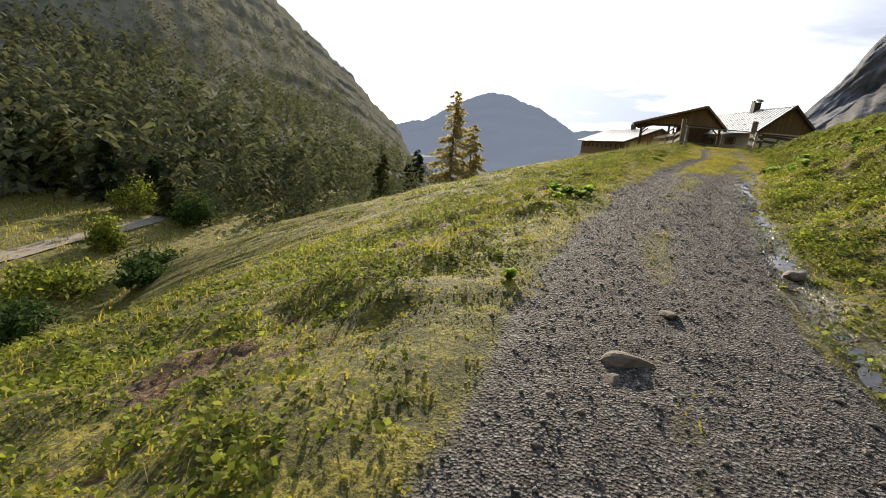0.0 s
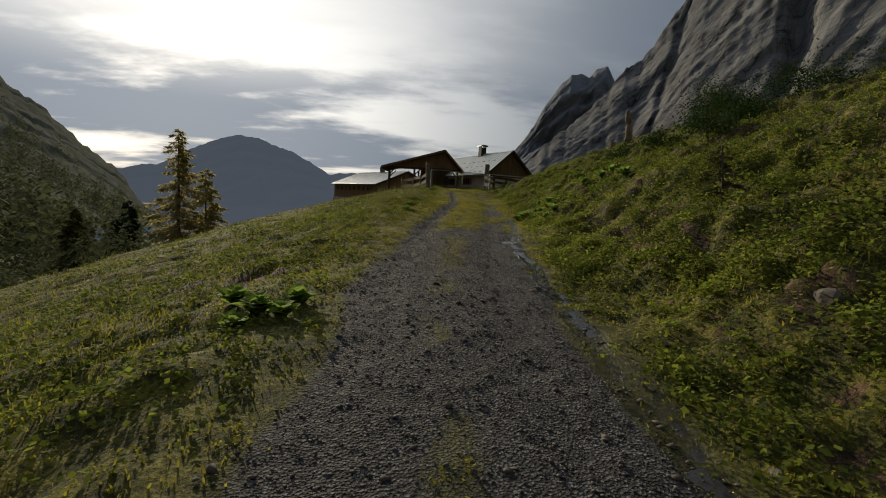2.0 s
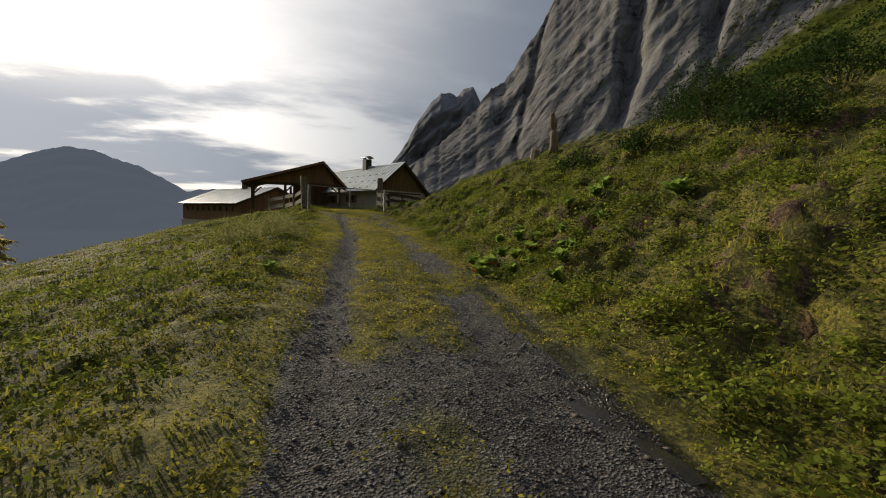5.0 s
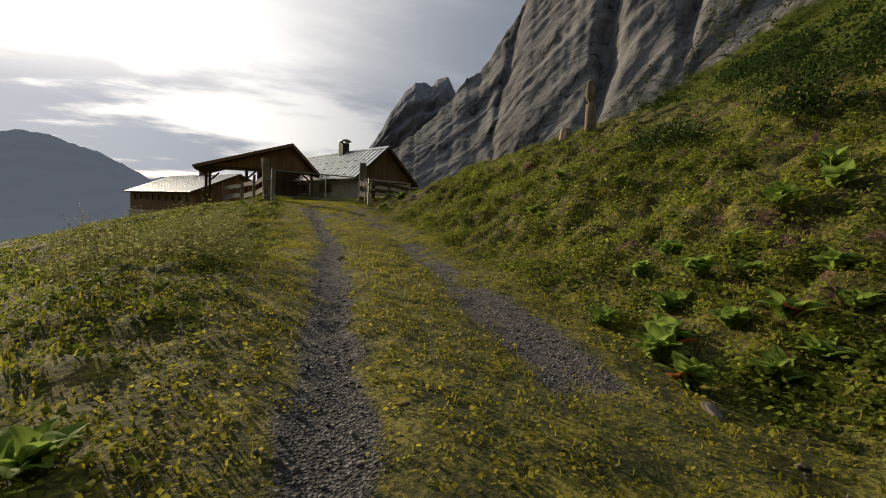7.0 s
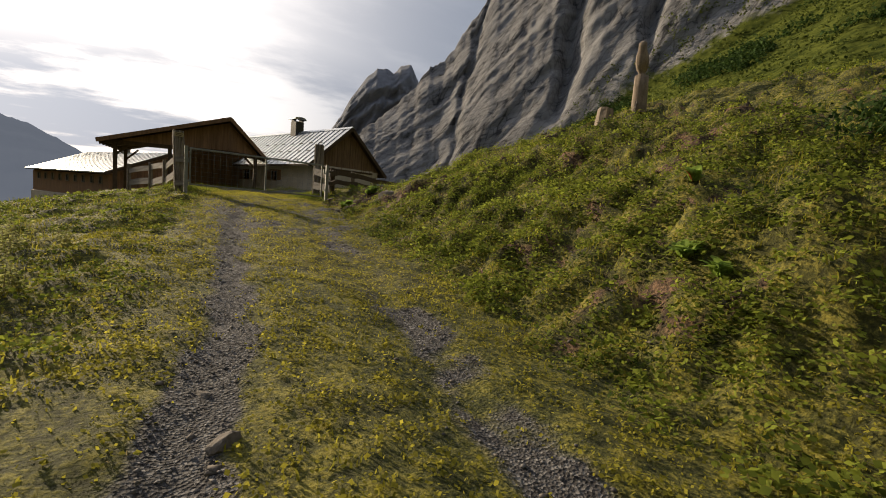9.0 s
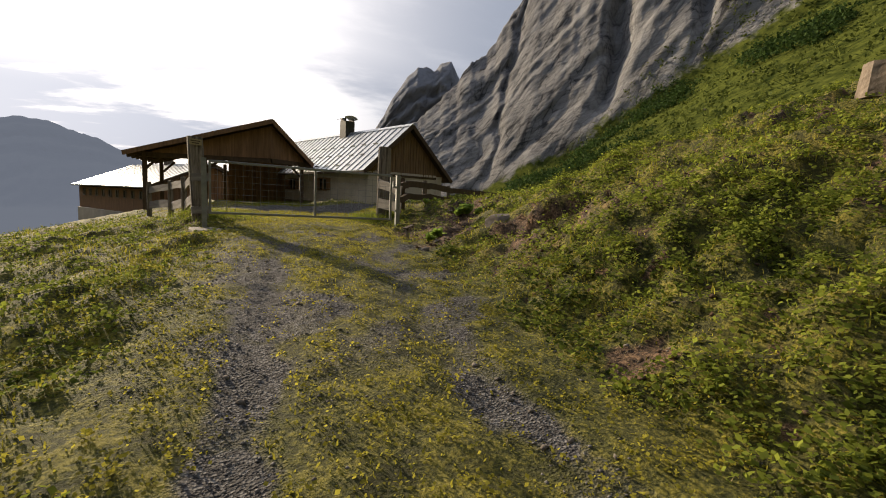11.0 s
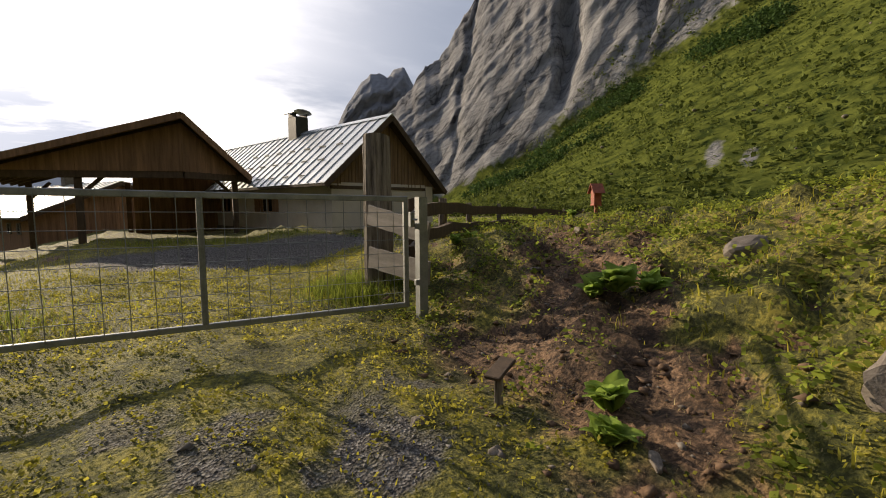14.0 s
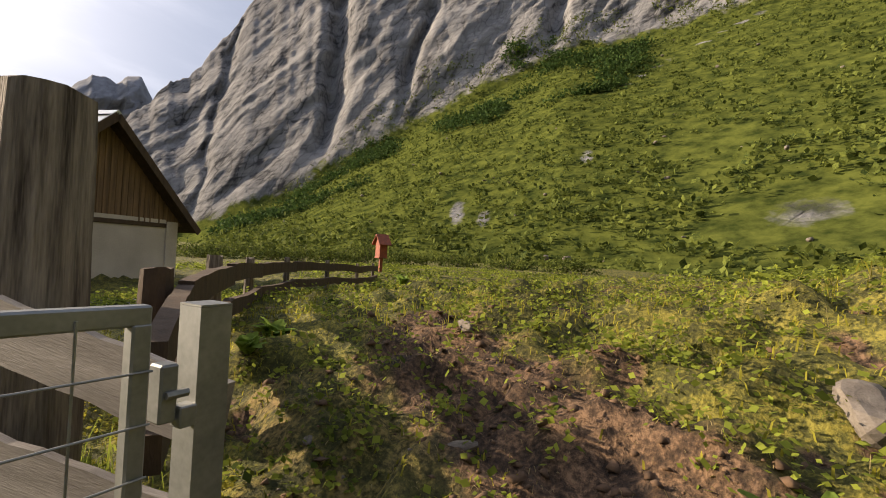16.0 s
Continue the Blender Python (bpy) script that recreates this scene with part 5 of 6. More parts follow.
def leafy(name, x, y, z, w, h, n, size, mat, label, category, group="", stems=8, seed=0):
    """A bush: stems and a ragged crown of separate leaves."""
    rng = random.Random(seed)
    ob = thing(name, pose(x, y, z), label, category, group)
    bm = bmesh.new()
    for i in range(stems):
        a, r = rng.uniform(0, 6.283), rng.uniform(0.2, 0.8)
        taper(bm, (0.1 * math.cos(a), 0.1 * math.sin(a), -0.15), (r * w / 2 * math.cos(a), r * w / 2 * math.sin(a), h * rng.uniform(0.6, 0.95)), 0.012 + 0.008 * h, 0.004, 5)
    if stems:
        part("branchwork", bm, M_BARK, ob)
    else:
        bm.free()
    k = max(6, n // 45)
    a = rs.rand(k) * 6.283
    r = np.sqrt(rs.rand(k)) * w / 2
    top = h * (1 - 0.55 * (2 * r / w) ** 2) * rs.uniform(0.55, 1.05, k)
    c = np.stack([r * np.cos(a), r * np.sin(a), top * rs.uniform(0.35, 1.0, k)], 1)
    idx = rs.randint(0, k, n)
    p = c[idx] + rs.normal(0, 1, (n, 3)) * np.array([w * 0.11, w * 0.11, h * 0.13])
    p[:, 2] = np.maximum(p[:, 2], 0.01)
    d = rs.normal(0, 1, (n, 3)) + np.array([0, 0, 0.3])
    v, f = sprays(p, d, size * rs.uniform(0.5, 1.3, n), size * 0.55, 0.15)
    cr = mesh_np("crown", v, f, mat)
    cr.parent = ob
    return ob


# shrubs on the bank
for i, (x, y, w, h) in enumerate(((4.1, -18.4, 2.4, 1.9), (5.4, -17.6, 2.2, 1.5), (3.4, -20.4, 2.0, 1.2), (5.6, -20.6, 2.4, 1.5), (2.6, -17.4, 1.3, 0.7), (1.4, -21.6, 1.6, 0.8), (2.7, -14.6, 1.6, 0.8), (7.4, -14.6, 2.4, 1.4))):
    leafy("shrub", x, y, gz(x, y), w, h, 2600 if h > 1 else 1300, 0.10, M_SHRUB, "dense dark green shrub on the grassy bank", "shrub", "bank shrubs", seed=i)
# path over the valley floor
vy = np.linspace(-48, 6, 60)
vx = np.interp(vy, (-48, -30, -17, -12, -5, 6), (-44, -52, -56, -57.5, -59.3, -63)) + 0.6 * fbm(vy * 0.1, vy * 0, 2, 120)
vv = np.stack([np.stack([vx + k, vy, ground(vx + k, vy) + 0.10], 1) for k in (-1.3, 0.0, 1.3)], 1).reshape(-1, 3)
vi = np.arange(len(vy) - 1)[:, None] * 3 + np.arange(2)[None, :]
tagged(mesh_np("valley_path", vv, np.stack([vi, vi + 1, vi + 4, vi + 3], 2).reshape(-1, 4), make_mat("pale_path", (0.30, 0.26, 0.20), 0.95, dark=(0.17, 0.15, 0.11), scale=1.5, fine=12), True), "pale footpath across the valley floor", "path", kind="structure")
# bushes by the brook in the valley
for i, (x, y, w, h) in enumerate(((-44.4, -19.7, 5.0, 2.6), (-39.0, -24.8, 4.5, 2.2), (-52.9, -10.4, 3.0, 3.2), (-42.0, -14.0, 4.0, 1.8), (-47, -25, 5, 2.4), (-36, -19, 3, 1.4), (-66.3, 2.3, 5, 5), (-55.4, 2.1, 4.4, 4.6), (-58.0, 3.2, 3.4, 3.6))):
    leafy("valley_bush", x, y, gz(x, y) - 0.1, w, h, 1500, 0.42, M_SHRUB if i % 2 else M_HERB, "leafy green bush on the valley floor", "bush", "valley bushes", seed=40 + i)


# bushes at the foot of the mountainside beyond the fence
for i, (az, r, w, h) in enumerate(((31, 52, 5.5, 2.0), (34, 47, 4.6, 1.8), (37, 51, 5.5, 2.2), (40.5, 46, 5.0, 1.9), (44, 49, 5.5, 2.1), (48, 45, 4.6, 1.8), (52, 47, 5.0, 2.0), (57, 44, 4.5, 1.6), (63, 45, 5.0, 1.5), (70, 43, 4.5, 1.5), (78, 42, 5.0, 1.6))):
    x, y = r * math.sin(radians(az)), r * math.cos(radians(az))
    leafy("field_bush", x, y, gz(x, y) - 0.1, w, h, 1300, 0.3, M_SCRUB, "low green bush at the foot of the mountainside", "bush", "field bushes", seed=120 + i)


# ---- woods and slope cover ----
def surface_points(ob, n, test, seed):
    me = ob.data
    co = np.empty(len(me.vertices) * 3, dtype=np.float32)
    me.vertices.foreach_get("co", co)
    co = co.reshape(-1, 3).astype(np.float64)
    az, r = np.degrees(np.arctan2(co[:, 0], co[:, 1])), np.hypot(co[:, 0], co[:, 1])
    co = co[test(az, r, co[:, 2])]
    q = np.random.RandomState(seed)
    return co[q.randint(0, len(co), n)] + q.normal(0, 1, (n, 3)) * np.array([2.2, 2.2, 0.0])


m_left, m_right = bpy.data.objects["mountain_left"], bpy.data.objects["mountain_right"]
base = surface_points(m_left, 3300, lambda az, r, z: (az > -115) & (r < 480) & (z < 120) & (fbm(r * np.sin(np.radians(az)) * 0.03, r * np.cos(np.radians(az)) * 0.03, 3, 5) > -0.3 - 0.3 * (r < 160)), 3)
vs_, fs_, off_ = [], [], 0
for k in range(len(base)):
    h = rs.uniform(6, 13) * (1 if base[k, 2] < 25 else 0.75)
    p, d = conifer_points(h, h * 0.2, 20, 0.05, 0.85)
    v, f = sprays(p, d, h * 0.16, h * 0.095, 0.5)
    vs_.append(v + base[k] - np.array([0, 0, 0.8]))
    fs_.append(f + off_)
    off_ += len(v)
tx, ty = [], []
while len(tx) < 420:
    a, d = radians(rs.uniform(-50, -24)), rs.uniform(62, 190)
    x, y = -8.5 + d * math.sin(a), -39.4 + d * math.cos(a)
    if d > 66 + 30 * sstep(-30, -24, math.degrees(a)) and math.hypot(x + 33, y - 18) > 12:
        tx.append(x), ty.append(y)
while len(tx) < 520:
    a, d = radians(rs.uniform(-40, -21)), rs.uniform(44, 70)
    x, y = -8.5 + d * math.sin(a), -39.4 + d * math.cos(a)
    if math.hypot(x + 31, y - 19) > 7:
        tx.append(x), ty.append(y)
tz = ground(np.array(tx), np.array(ty))
for k in range(len(tx)):
    h = rs.uniform(5, 10) if k < 420 else rs.uniform(1.5, 3.5)
    p, d = conifer_points(h, h * (0.23 if k < 420 else 0.4), 60, 0.03, 0.8)
    v, f = sprays(p, d, h * 0.12, h * 0.065, 0.5)
    vs_.append(v + np.array([tx[k], ty[k], tz[k] - 0.3]))
    fs_.append(f + off_)
    off_ += len(v)
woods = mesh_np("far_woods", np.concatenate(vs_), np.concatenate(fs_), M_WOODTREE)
tagged(woods, "dark conifer woods covering the shaded mountainside", "woods", kind="stuff")

base = surface_points(m_right, 13000, lambda az, r, z: (az > 34) & (az < 130) & (r < 345) & (np.hypot((az - 99) / 8, (r - 100) / 15) > 1) & (np.hypot((az - 62.5) / 2, (r - 128) / 18) > 1) & ((az < 78) | (az > 97) | (np.abs(r - 222 - 5.9 * (az - 80)) > 6)) & (fbm(r * np.sin(np.radians(az)) * 0.05, r * np.cos(np.radians(az)) * 0.05, 4, 15) > -0.75), 4)
n = len(base)
per = 7
idx = np.repeat(np.arange(n), per)
sz = np.repeat(0.5 + 2.2 * rs.rand(n) ** 2, per)
p = base[idx] + rs.normal(0, 1, (n * per, 3)) * np.array([0.55, 0.55, 0.35]) * sz[:, None] + np.array([0, 0, 0.2])
v, f = sprays(p, rs.normal(0, 1, (n * per, 3)) + np.array([0, 0, 0.6]), sz * 0.8, sz * 0.55, 0.1)
tagged(mesh_np("slope_scrub", v, f, M_SCRUB), "low green scrub over the mountainside", "scrub", kind="stuff")


# dwarf pines and alders in a dark belt below the cliff
base = surface_points(m_right, 1700, lambda az, r, z: (az > 35) & (az < 84) & (r > 225) & (r < 335) & (fbm(r * np.sin(np.radians(az)) * 0.025, r * np.cos(np.radians(az)) * 0.025, 3, 25) > -0.15), 14)
n, per = len(base), 26
idx = np.repeat(np.arange(n), per)
sz = np.repeat(1.6 + 2.4 * rs.rand(n) ** 1.5, per)
p = base[idx] + rs.normal(0, 1, (n * per, 3)) * np.array([0.6, 0.6, 0.4]) * sz[:, None] + np.array([0, 0, 0.9])
v, f = sprays(p, rs.normal(0, 1, (n * per, 3)) + np.array([0, 0, 0.4]), sz * 0.55, sz * 0.38, 0.1)
tagged(mesh_np("dwarf_pine_belt", v, f, M_SHRUB), "dark green dwarf pines and alders below the cliff", "scrub", kind="stuff")


# ---- stones ----
def stone_mesh(seed, flat=0.6, div=3):
    """A worn, angular stone about one metre across."""
    bm = bmesh.new()
    bmesh.ops.create_icosphere(bm, subdivisions=div, radius=0.5)
    q = random.Random(seed)
    cuts = [(Vector((q.gauss(0, 1), q.gauss(0, 1), q.gauss(0, 0.8))).normalized(), q.uniform(0.23, 0.40)) for _ in range(10)]
    for v in bm.verts:
        for nrm, d in cuts:
            k = v.co.dot(nrm) - d
            if k > 0:
                v.co -= nrm * k * 0.92
        v.co *= 1 + 0.07 * noise.noise(v.co * 4 + Vector((seed, 0, 0))) + 0.03 * noise.noise(v.co * 13)
        v.co.z *= flat
    me = bpy.data.meshes.new("stone")
    bm.to_mesh(me)
    bm.free()
    me.materials.append(M_STONE)
    return me


STONES = [stone_mesh(i, f) for i, f in enumerate((0.55, 0.7, 0.45, 0.8, 0.6))]
FAR_STONES = [stone_mesh(i, f, 2) for i, f in enumerate((0.55, 0.7, 0.45, 0.8, 0.6))]
ROCKS = ((-8.37, -36.43, 0.17), (-8.28, -36.15, 0.36), (-7.96, -35.1, 0.26), (-6.45, -33.05, 0.42), (-6.99, -32.58, 0.12), (-9.74, -33.0, 0.15), (-4.5, -31.1, 0.38), (-7.51, -28.53, 0.14),
         (-5.91, -28.31, 0.2), (-6.15, -28.57, 0.16), (-5.22, -28.1, 0.16), (-6.26, -28.72, 0.11), (-2.2, -23.0, 0.24), (-4.85, -14.22, 0.2), (-4.9, -13.64, 0.12), (-4.23, -13.88, 0.13), (-3.99, -20.18, 0.22),
         (-5.85, -19.62, 0.08), (0.78, -3.7, 0.62), (-0.67, -3.36, 0.22), (-1.05, -1.92, 0.16), (2.5, -2.1, 0.62), (-2.27, -4.07, 0.09), (-1.02, -5.03, 0.2), (0.95, -4.8, 0.42), (-0.8, -2.37, 0.14), (-0.23, -2.98, 0.14),
         (1.5, -0.16, 0.22), (3.15, 0.65, 0.22), (-0.21, -0.54, 0.1), (0.87, -0.72, 0.15), (-6.0, -32.3, 0.14), (-5.6, -30.6, 0.16), (-6.2, -34.0, 0.18), (-6.35, -35.2, 0.22), (-5.6, -33.6, 0.25), (-5.8, -29.4, 0.12), (4.2, 0.2, 0.16), (1.1, 0.6, 0.1))
for i, (x, y, w) in enumerate(ROCKS):
    ob = new("rock", STONES[i % 5])
    ob.matrix_world = pose(x, y, gz(x, y) - 0.02 * w, rs.uniform(-12, 12), rs.uniform(-12, 12), rs.uniform(0, 360)) @ Matrix.Diagonal((w * 1.1, w * 0.8, w * 0.7, 1))
    tagged(ob, "large grey-brown boulder bedded in the grassy bank" if w > 0.4 else ("grey stone half sunk in the gravel track" if y < -12 else "grey stone lying on the trodden ground"), "rock", "loose rocks")


def pebbles(name, px, py, size, mat, label):
    """Many angular pebbles in one mesh."""
    n = len(px)
    o = np.array([[1, 0, 0], [-1, 0, 0], [0, 1, 0], [0, -1, 0], [0, 0, 0.7], [0, 0, -0.5]], dtype=np.float64)
    tri = np.array([[0, 2, 4], [2, 1, 4], [1, 3, 4], [3, 0, 4], [2, 0, 5], [1, 2, 5], [3, 1, 5], [0, 3, 5]])
    a = rs.rand(n) * 6.283
    v = o[None] * rs.uniform(0.55, 1.15, (n, 6, 1)) + rs.normal(0, 0.16, (n, 6, 3))
    c, s = np.cos(a)[:, None], np.sin(a)[:, None]
    vx, vy = v[:, :, 0] * c - v[:, :, 1] * s, v[:, :, 0] * s + v[:, :, 1] * c
    sz = np.asarray(size)[:, None]
    pz = ground(px, py) + 0.1 * np.asarray(size)
    w = np.stack([vx * sz + px[:, None], vy * sz + py[:, None], v[:, :, 2] * sz * 0.8 + pz[:, None]], 2)
    f = (tri[None] + (np.arange(n) * 6)[:, None, None]).reshape(-1, 3)
    return tagged(mesh_np(name, w.reshape(-1, 3), f, mat), label, "gravel", kind="stuff")


def pick(n, y0, y1, s0, s1, keep, power=1.0):
    """n places between y0 and y1, offset s0 to s1 from the track's middle, kept where keep(gravel, earth, wet, s) beats chance."""
    out = []
    have = 0
    while have < n:
        y = rs.uniform(y0, y1, n * 2)
        s = s0 + (s1 - s0) * rs.rand(n * 2)
        x = road_x(y) + s
        g, e, w = masks(x, y)
        ok = rs.rand(n * 2) < keep(g, e, w, s, x, y)
        out.append(np.stack([x[ok], y[ok]], 1))
        have += ok.sum()
    p = np.concatenate(out)[:n]
    return p[:, 0], p[:, 1]


px, py = pick(33000, -41.5, -1.5, -1.9, 2.3, lambda g, e, w, s, x, y: np.clip(g * 1.1 + 0.6 * w + 0.12 * e, 0, 1) ** 1.5)
pebbles("gravel_stones", px, py, 0.006 + 0.016 * rs.rand(len(px)) ** 3, M_GRAVEL, "loose grey crushed gravel on the cart track")
px, py = pick(2600, -42, 0.5, -2.2, 3.5, lambda g, e, w, s, x, y: np.clip(g * 0.5 + w + 0.7 * e, 0, 1))
pebbles("coarse_stones", px, py, 0.014 + 0.03 * rs.rand(len(px)) ** 3, M_STONE, "coarser broken stones along the track's edge")
px, py = pick(5000, 3.5, 10.5, -4.5, 7, lambda g, e, w, s, x, y: g)
pebbles("yard_gravel", px, py, 0.012 + 0.02 * rs.rand(len(px)) ** 3, M_GRAVEL, "grey gravel of the farm yard")
px, py = pick(1500, -12, 2.5, 1.6, 7, lambda g, e, w, s, x, y: e * 0.9)
pebbles("earth_clods", px, py, 0.015 + 0.05 * rs.rand(len(px)) ** 2.5, make_mat("earth_clod", (0.15, 0.09, 0.05), 0.95, dark=(0.06, 0.036, 0.022), scale=8, fine=60, bump=0.6, spread=0.3), "brown clods on the trodden earth")


# ---- grass and herbs ----
def blades(name, px, py, height, width, mat, label, lean=0.5, sink=0.01):
    n = len(px)
    a = rs.rand(n) * 6.283
    h = np.asarray(height)
    k = lean * rs.rand(n) * h
    dx, dy = np.cos(a) * k, np.sin(a) * k
    b = rs.rand(n) * 6.283
    wx, wy = np.cos(b) * width / 2, np.sin(b) * width / 2
    z = ground(px, py) - sink
    o = np.zeros(n)
    v = np.stack([np.stack([px - wx, py - wy, z], 1), np.stack([px + wx, py + wy, z], 1),
                  np.stack([px - wx * 0.8 + dx * 0.35, py - wy * 0.8 + dy * 0.35, z + h * 0.6], 1), np.stack([px + wx * 0.8 + dx * 0.35, py + wy * 0.8 + dy * 0.35, z + h * 0.6], 1),
                  np.stack([px + dx, py + dy, z + h * (1 - 0.25 * lean)], 1)], 1)
    f = (np.array([[0, 1, 3], [0, 3, 2], [2, 3, 4]])[None] + (np.arange(n) * 5)[:, None, None]).reshape(-1, 3)
    return tagged(mesh_np(name, v.reshape(-1, 3), f, mat), label, "grass", kind="stuff")


def leaves(name, px, py, lift, size, mat, label):
    n = len(px)
    p = np.stack([px, py, ground(px, py) + lift], 1)
    a = rs.rand(n) * 6.283
    d = np.stack([np.cos(a), np.sin(a), rs.normal(0.15, 0.45, n)], 1)
    v, f = sprays(p, d, size, size * 0.75, 0.1)
    return tagged(mesh_np(name, v, f, mat), label, "plants", kind="stuff")


def tuft(x, y):
    return 0.55 + 0.75 * sstep(-0.5, 0.8, fbm(x * 1.3, y * 1.3, 3, 61))


grow = lambda g, e, w: np.clip(1 - 1.15 * g - 1.05 * e - 0.8 * w, 0.0, 1)
px, py = pick(62000, -41.5, 1.0, -6.5, 6.5, lambda g, e, w, s, x, y: grow(g, e, w) * np.exp(-np.maximum(np.abs(s) - 2.5, 0) / 3.0))
short = sstep(3.2, 1.6, np.abs(px - road_x(py)))
blades("meadow_grass", px, py, (0.045 + 0.085 * rs.rand(len(px))) * tuft(px, py) * (1 - 0.55 * short), 0.014, M_GRASS, "short yellow-green meadow grass beside the track", 0.9)


def clumped(cx, cy, per, wide, tall):
    """Leaves gathered into low domes round each centre: places and lifts."""
    n = len(cx)
    k = rs.uniform(0.6, 1.4, n)
    a, r = rs.rand(n * per) * 6.283, rs.rand(n * per) ** 0.6
    kk = np.repeat(k, per)
    x = np.repeat(cx, per) + np.cos(a) * r * wide * kk
    y = np.repeat(cy, per) + np.sin(a) * r * wide * kk
    return x, y, tall * kk * (1 - 0.8 * r * r) * rs.uniform(0.25, 1.0, n * per)


top = lambda x, y: sstep(0.12, 0.4, hummocks(x, y))
cx, cy = pick(9500, -41.5, 2.0, -9.5, 8.5, lambda g, e, w, s, x, y: (1 - 0.4 * sstep(-3.6, -2.4, y)) * grow(g, e, w) * top(x, y) * sstep(1.05, 1.7, np.abs(s) - 0.5 * sstep(-27, -24, y)) * np.exp(-np.maximum(np.abs(s) - 3.5, 0) / 3.2) * sstep(-0.9, 0.3, fbm(x * 1.1, y * 1.1, 3, 71)))
px, py, up = clumped(cx, cy, 15, 0.14, 0.09)
leaves("meadow_herbs", px, py, up, 0.028 + 0.036 * rs.rand(len(px)) ** 1.5, M_HERB, "low leafy meadow herbs and clover in clumps")
cx, cy = pick(7500, -38, 1.0, 1.8, 9.0, lambda g, e, w, s, x, y: (1 - 0.75 * sstep(-3.6, -2.4, y)) * grow(g, e, w) * top(x, y) * np.exp(-np.maximum(s - 5, 0) / 3) * sstep(-0.8, 0.4, fbm(x * 1.6, y * 1.6, 3, 81)))
px, py, up = clumped(cx, cy, 16, 0.17, 0.17)
leaves("bank_leaves", px, py, up, 0.032 + 0.045 * rs.rand(len(px)) ** 2, M_BANK, "dense leafy herbs in clumps over the bank")
cx, cy = pick(4200, -50, 10, -26, -4.5, lambda g, e, w, s, x, y: np.exp((s + 5) / 9) * sstep(-0.8, 0.3, fbm(x * 0.6, y * 0.6, 3, 83)))
px, py, up = clumped(cx, cy, 12, 0.25, 0.16)
leaves("slope_herbs", px, py, up, 0.05 + 0.05 * rs.rand(len(px)), M_HERB, "leafy clumps over the falling meadow")
cx, cy = pick(10500, -41, 5.0, -2.9, 2.9, lambda g, e, w, s, x, y: (0.25 + 0.75 * sstep(-31, -25, y)) * grow(g, e, w) ** 1.5 * sstep(-1.0, 0.1, fbm(x * 2.2, y * 2.2, 2, 84)))
px, py, up = clumped(cx, cy, 11, 0.08, 0.06)
leaves("track_turf", px, py, up, 0.018 + 0.022 * rs.rand(len(px)) ** 1.5, M_TURF, "close trodden turf between the ruts")
px, py = pick(26000, -55, 12, -30, -5.5, lambda g, e, w, s, x, y: np.exp((s + 6) / 12))
blades("far_meadow", px, py, (0.09 + 0.16 * rs.rand(len(px))) * tuft(px, py), 0.014, M_GRASS, "longer meadow grass on the falling slope", 0.8)
px, py = rs.uniform(-95, -24, 20000), rs.uniform(-48, 30, 20000)
low = ground(px, py) < -13.0
px, py = px[low], py[low]
blades("valley_grass", px, py, (0.2 + 0.5 * rs.rand(len(px)) ** 2) * tuft(px * 0.2, py * 0.2), 0.1, M_GRASS, "rough grass of the valley floor", 0.8)
px, py = pick(24000, -42, 9, 5, 18, lambda g, e, w, s, x, y: np.exp(-(s - 5) / 8) * (1 - 0.6 * e))
blades("bank_grass", px, py, (0.07 + 0.12 * rs.rand(len(px))) * tuft(px, py), 0.013, M_GRASS, "grass on the upper bank", 0.9)
cx, cy = pick(3000, -2, 24, 4, 36, lambda g, e, w, s, x, y: (1 - g) * sstep(-0.9, 0.2, fbm(x * 0.4, y * 0.4, 3, 76)) * (x > 8.0) * ((x > 10) | (y < 10)))
px, py, up = clumped(cx, cy, 10, 0.35, 0.2)
leaves("field_herbs", px, py, up, 0.07 + 0.07 * rs.rand(len(px)), M_BANK, "bright leafy herbs on the flat beyond the fence")
cx, cy = pick(4200, -42, 8, 4, 17, lambda g, e, w, s, x, y: np.exp(-(s - 4) / 6) * top(x, y) * sstep(-0.7, 0.3, fbm(x, y, 3, 75)))
px, py, up = clumped(cx, cy, 12, 0.22, 0.2)
leaves("bank_herbs", px, py, up, 0.035 + 0.05 * rs.rand(len(px)), M_BANK, "leafy herbs on the upper bank")
px, py = pick(14000, 1.0, 12, -5.5, 5.5, lambda g, e, w, s, x, y: grow(g, e, w))
blades("yard_grass", px, py, 0.03 + 0.06 * rs.rand(len(px)), 0.01, M_GRASS, "grass round the farm yard", 0.8)
px = np.concatenate([rs.normal(-0.15, 0.3, 3600), rs.normal(-4.3, 0.5, 1500), rs.uniform(-3.5, 2.2, 1500)])
py = np.concatenate([rs.normal(1.45, 0.35, 3600), rs.normal(1.5, 0.45, 1500), rs.normal(10.2, 0.3, 1500)])
blades("post_grass", px, py, 0.07 + 0.26 * rs.rand(len(px)) ** 1.8, 0.007, M_HERB, "tall bright grass round the gate posts", 0.7)
px, py = pick(2600, -41, 1, -8, 8, lambda g, e, w, s, x, y: grow(g, e, w) * sstep(1.7, 3, np.abs(s)))
blades("dry_stalks", px, py, 0.12 + 0.3 * rs.rand(len(px)) ** 2, 0.0035, M_DRY, "dry straw-coloured grass stalks", 1.1)
px, py = pick(12000, -41, 1.5, -7, 7, lambda g, e, w, s, x, y: np.clip(e * 1.3, 0, 1) * (1 - g) * 0.8 + 0.05 * (1 - g))
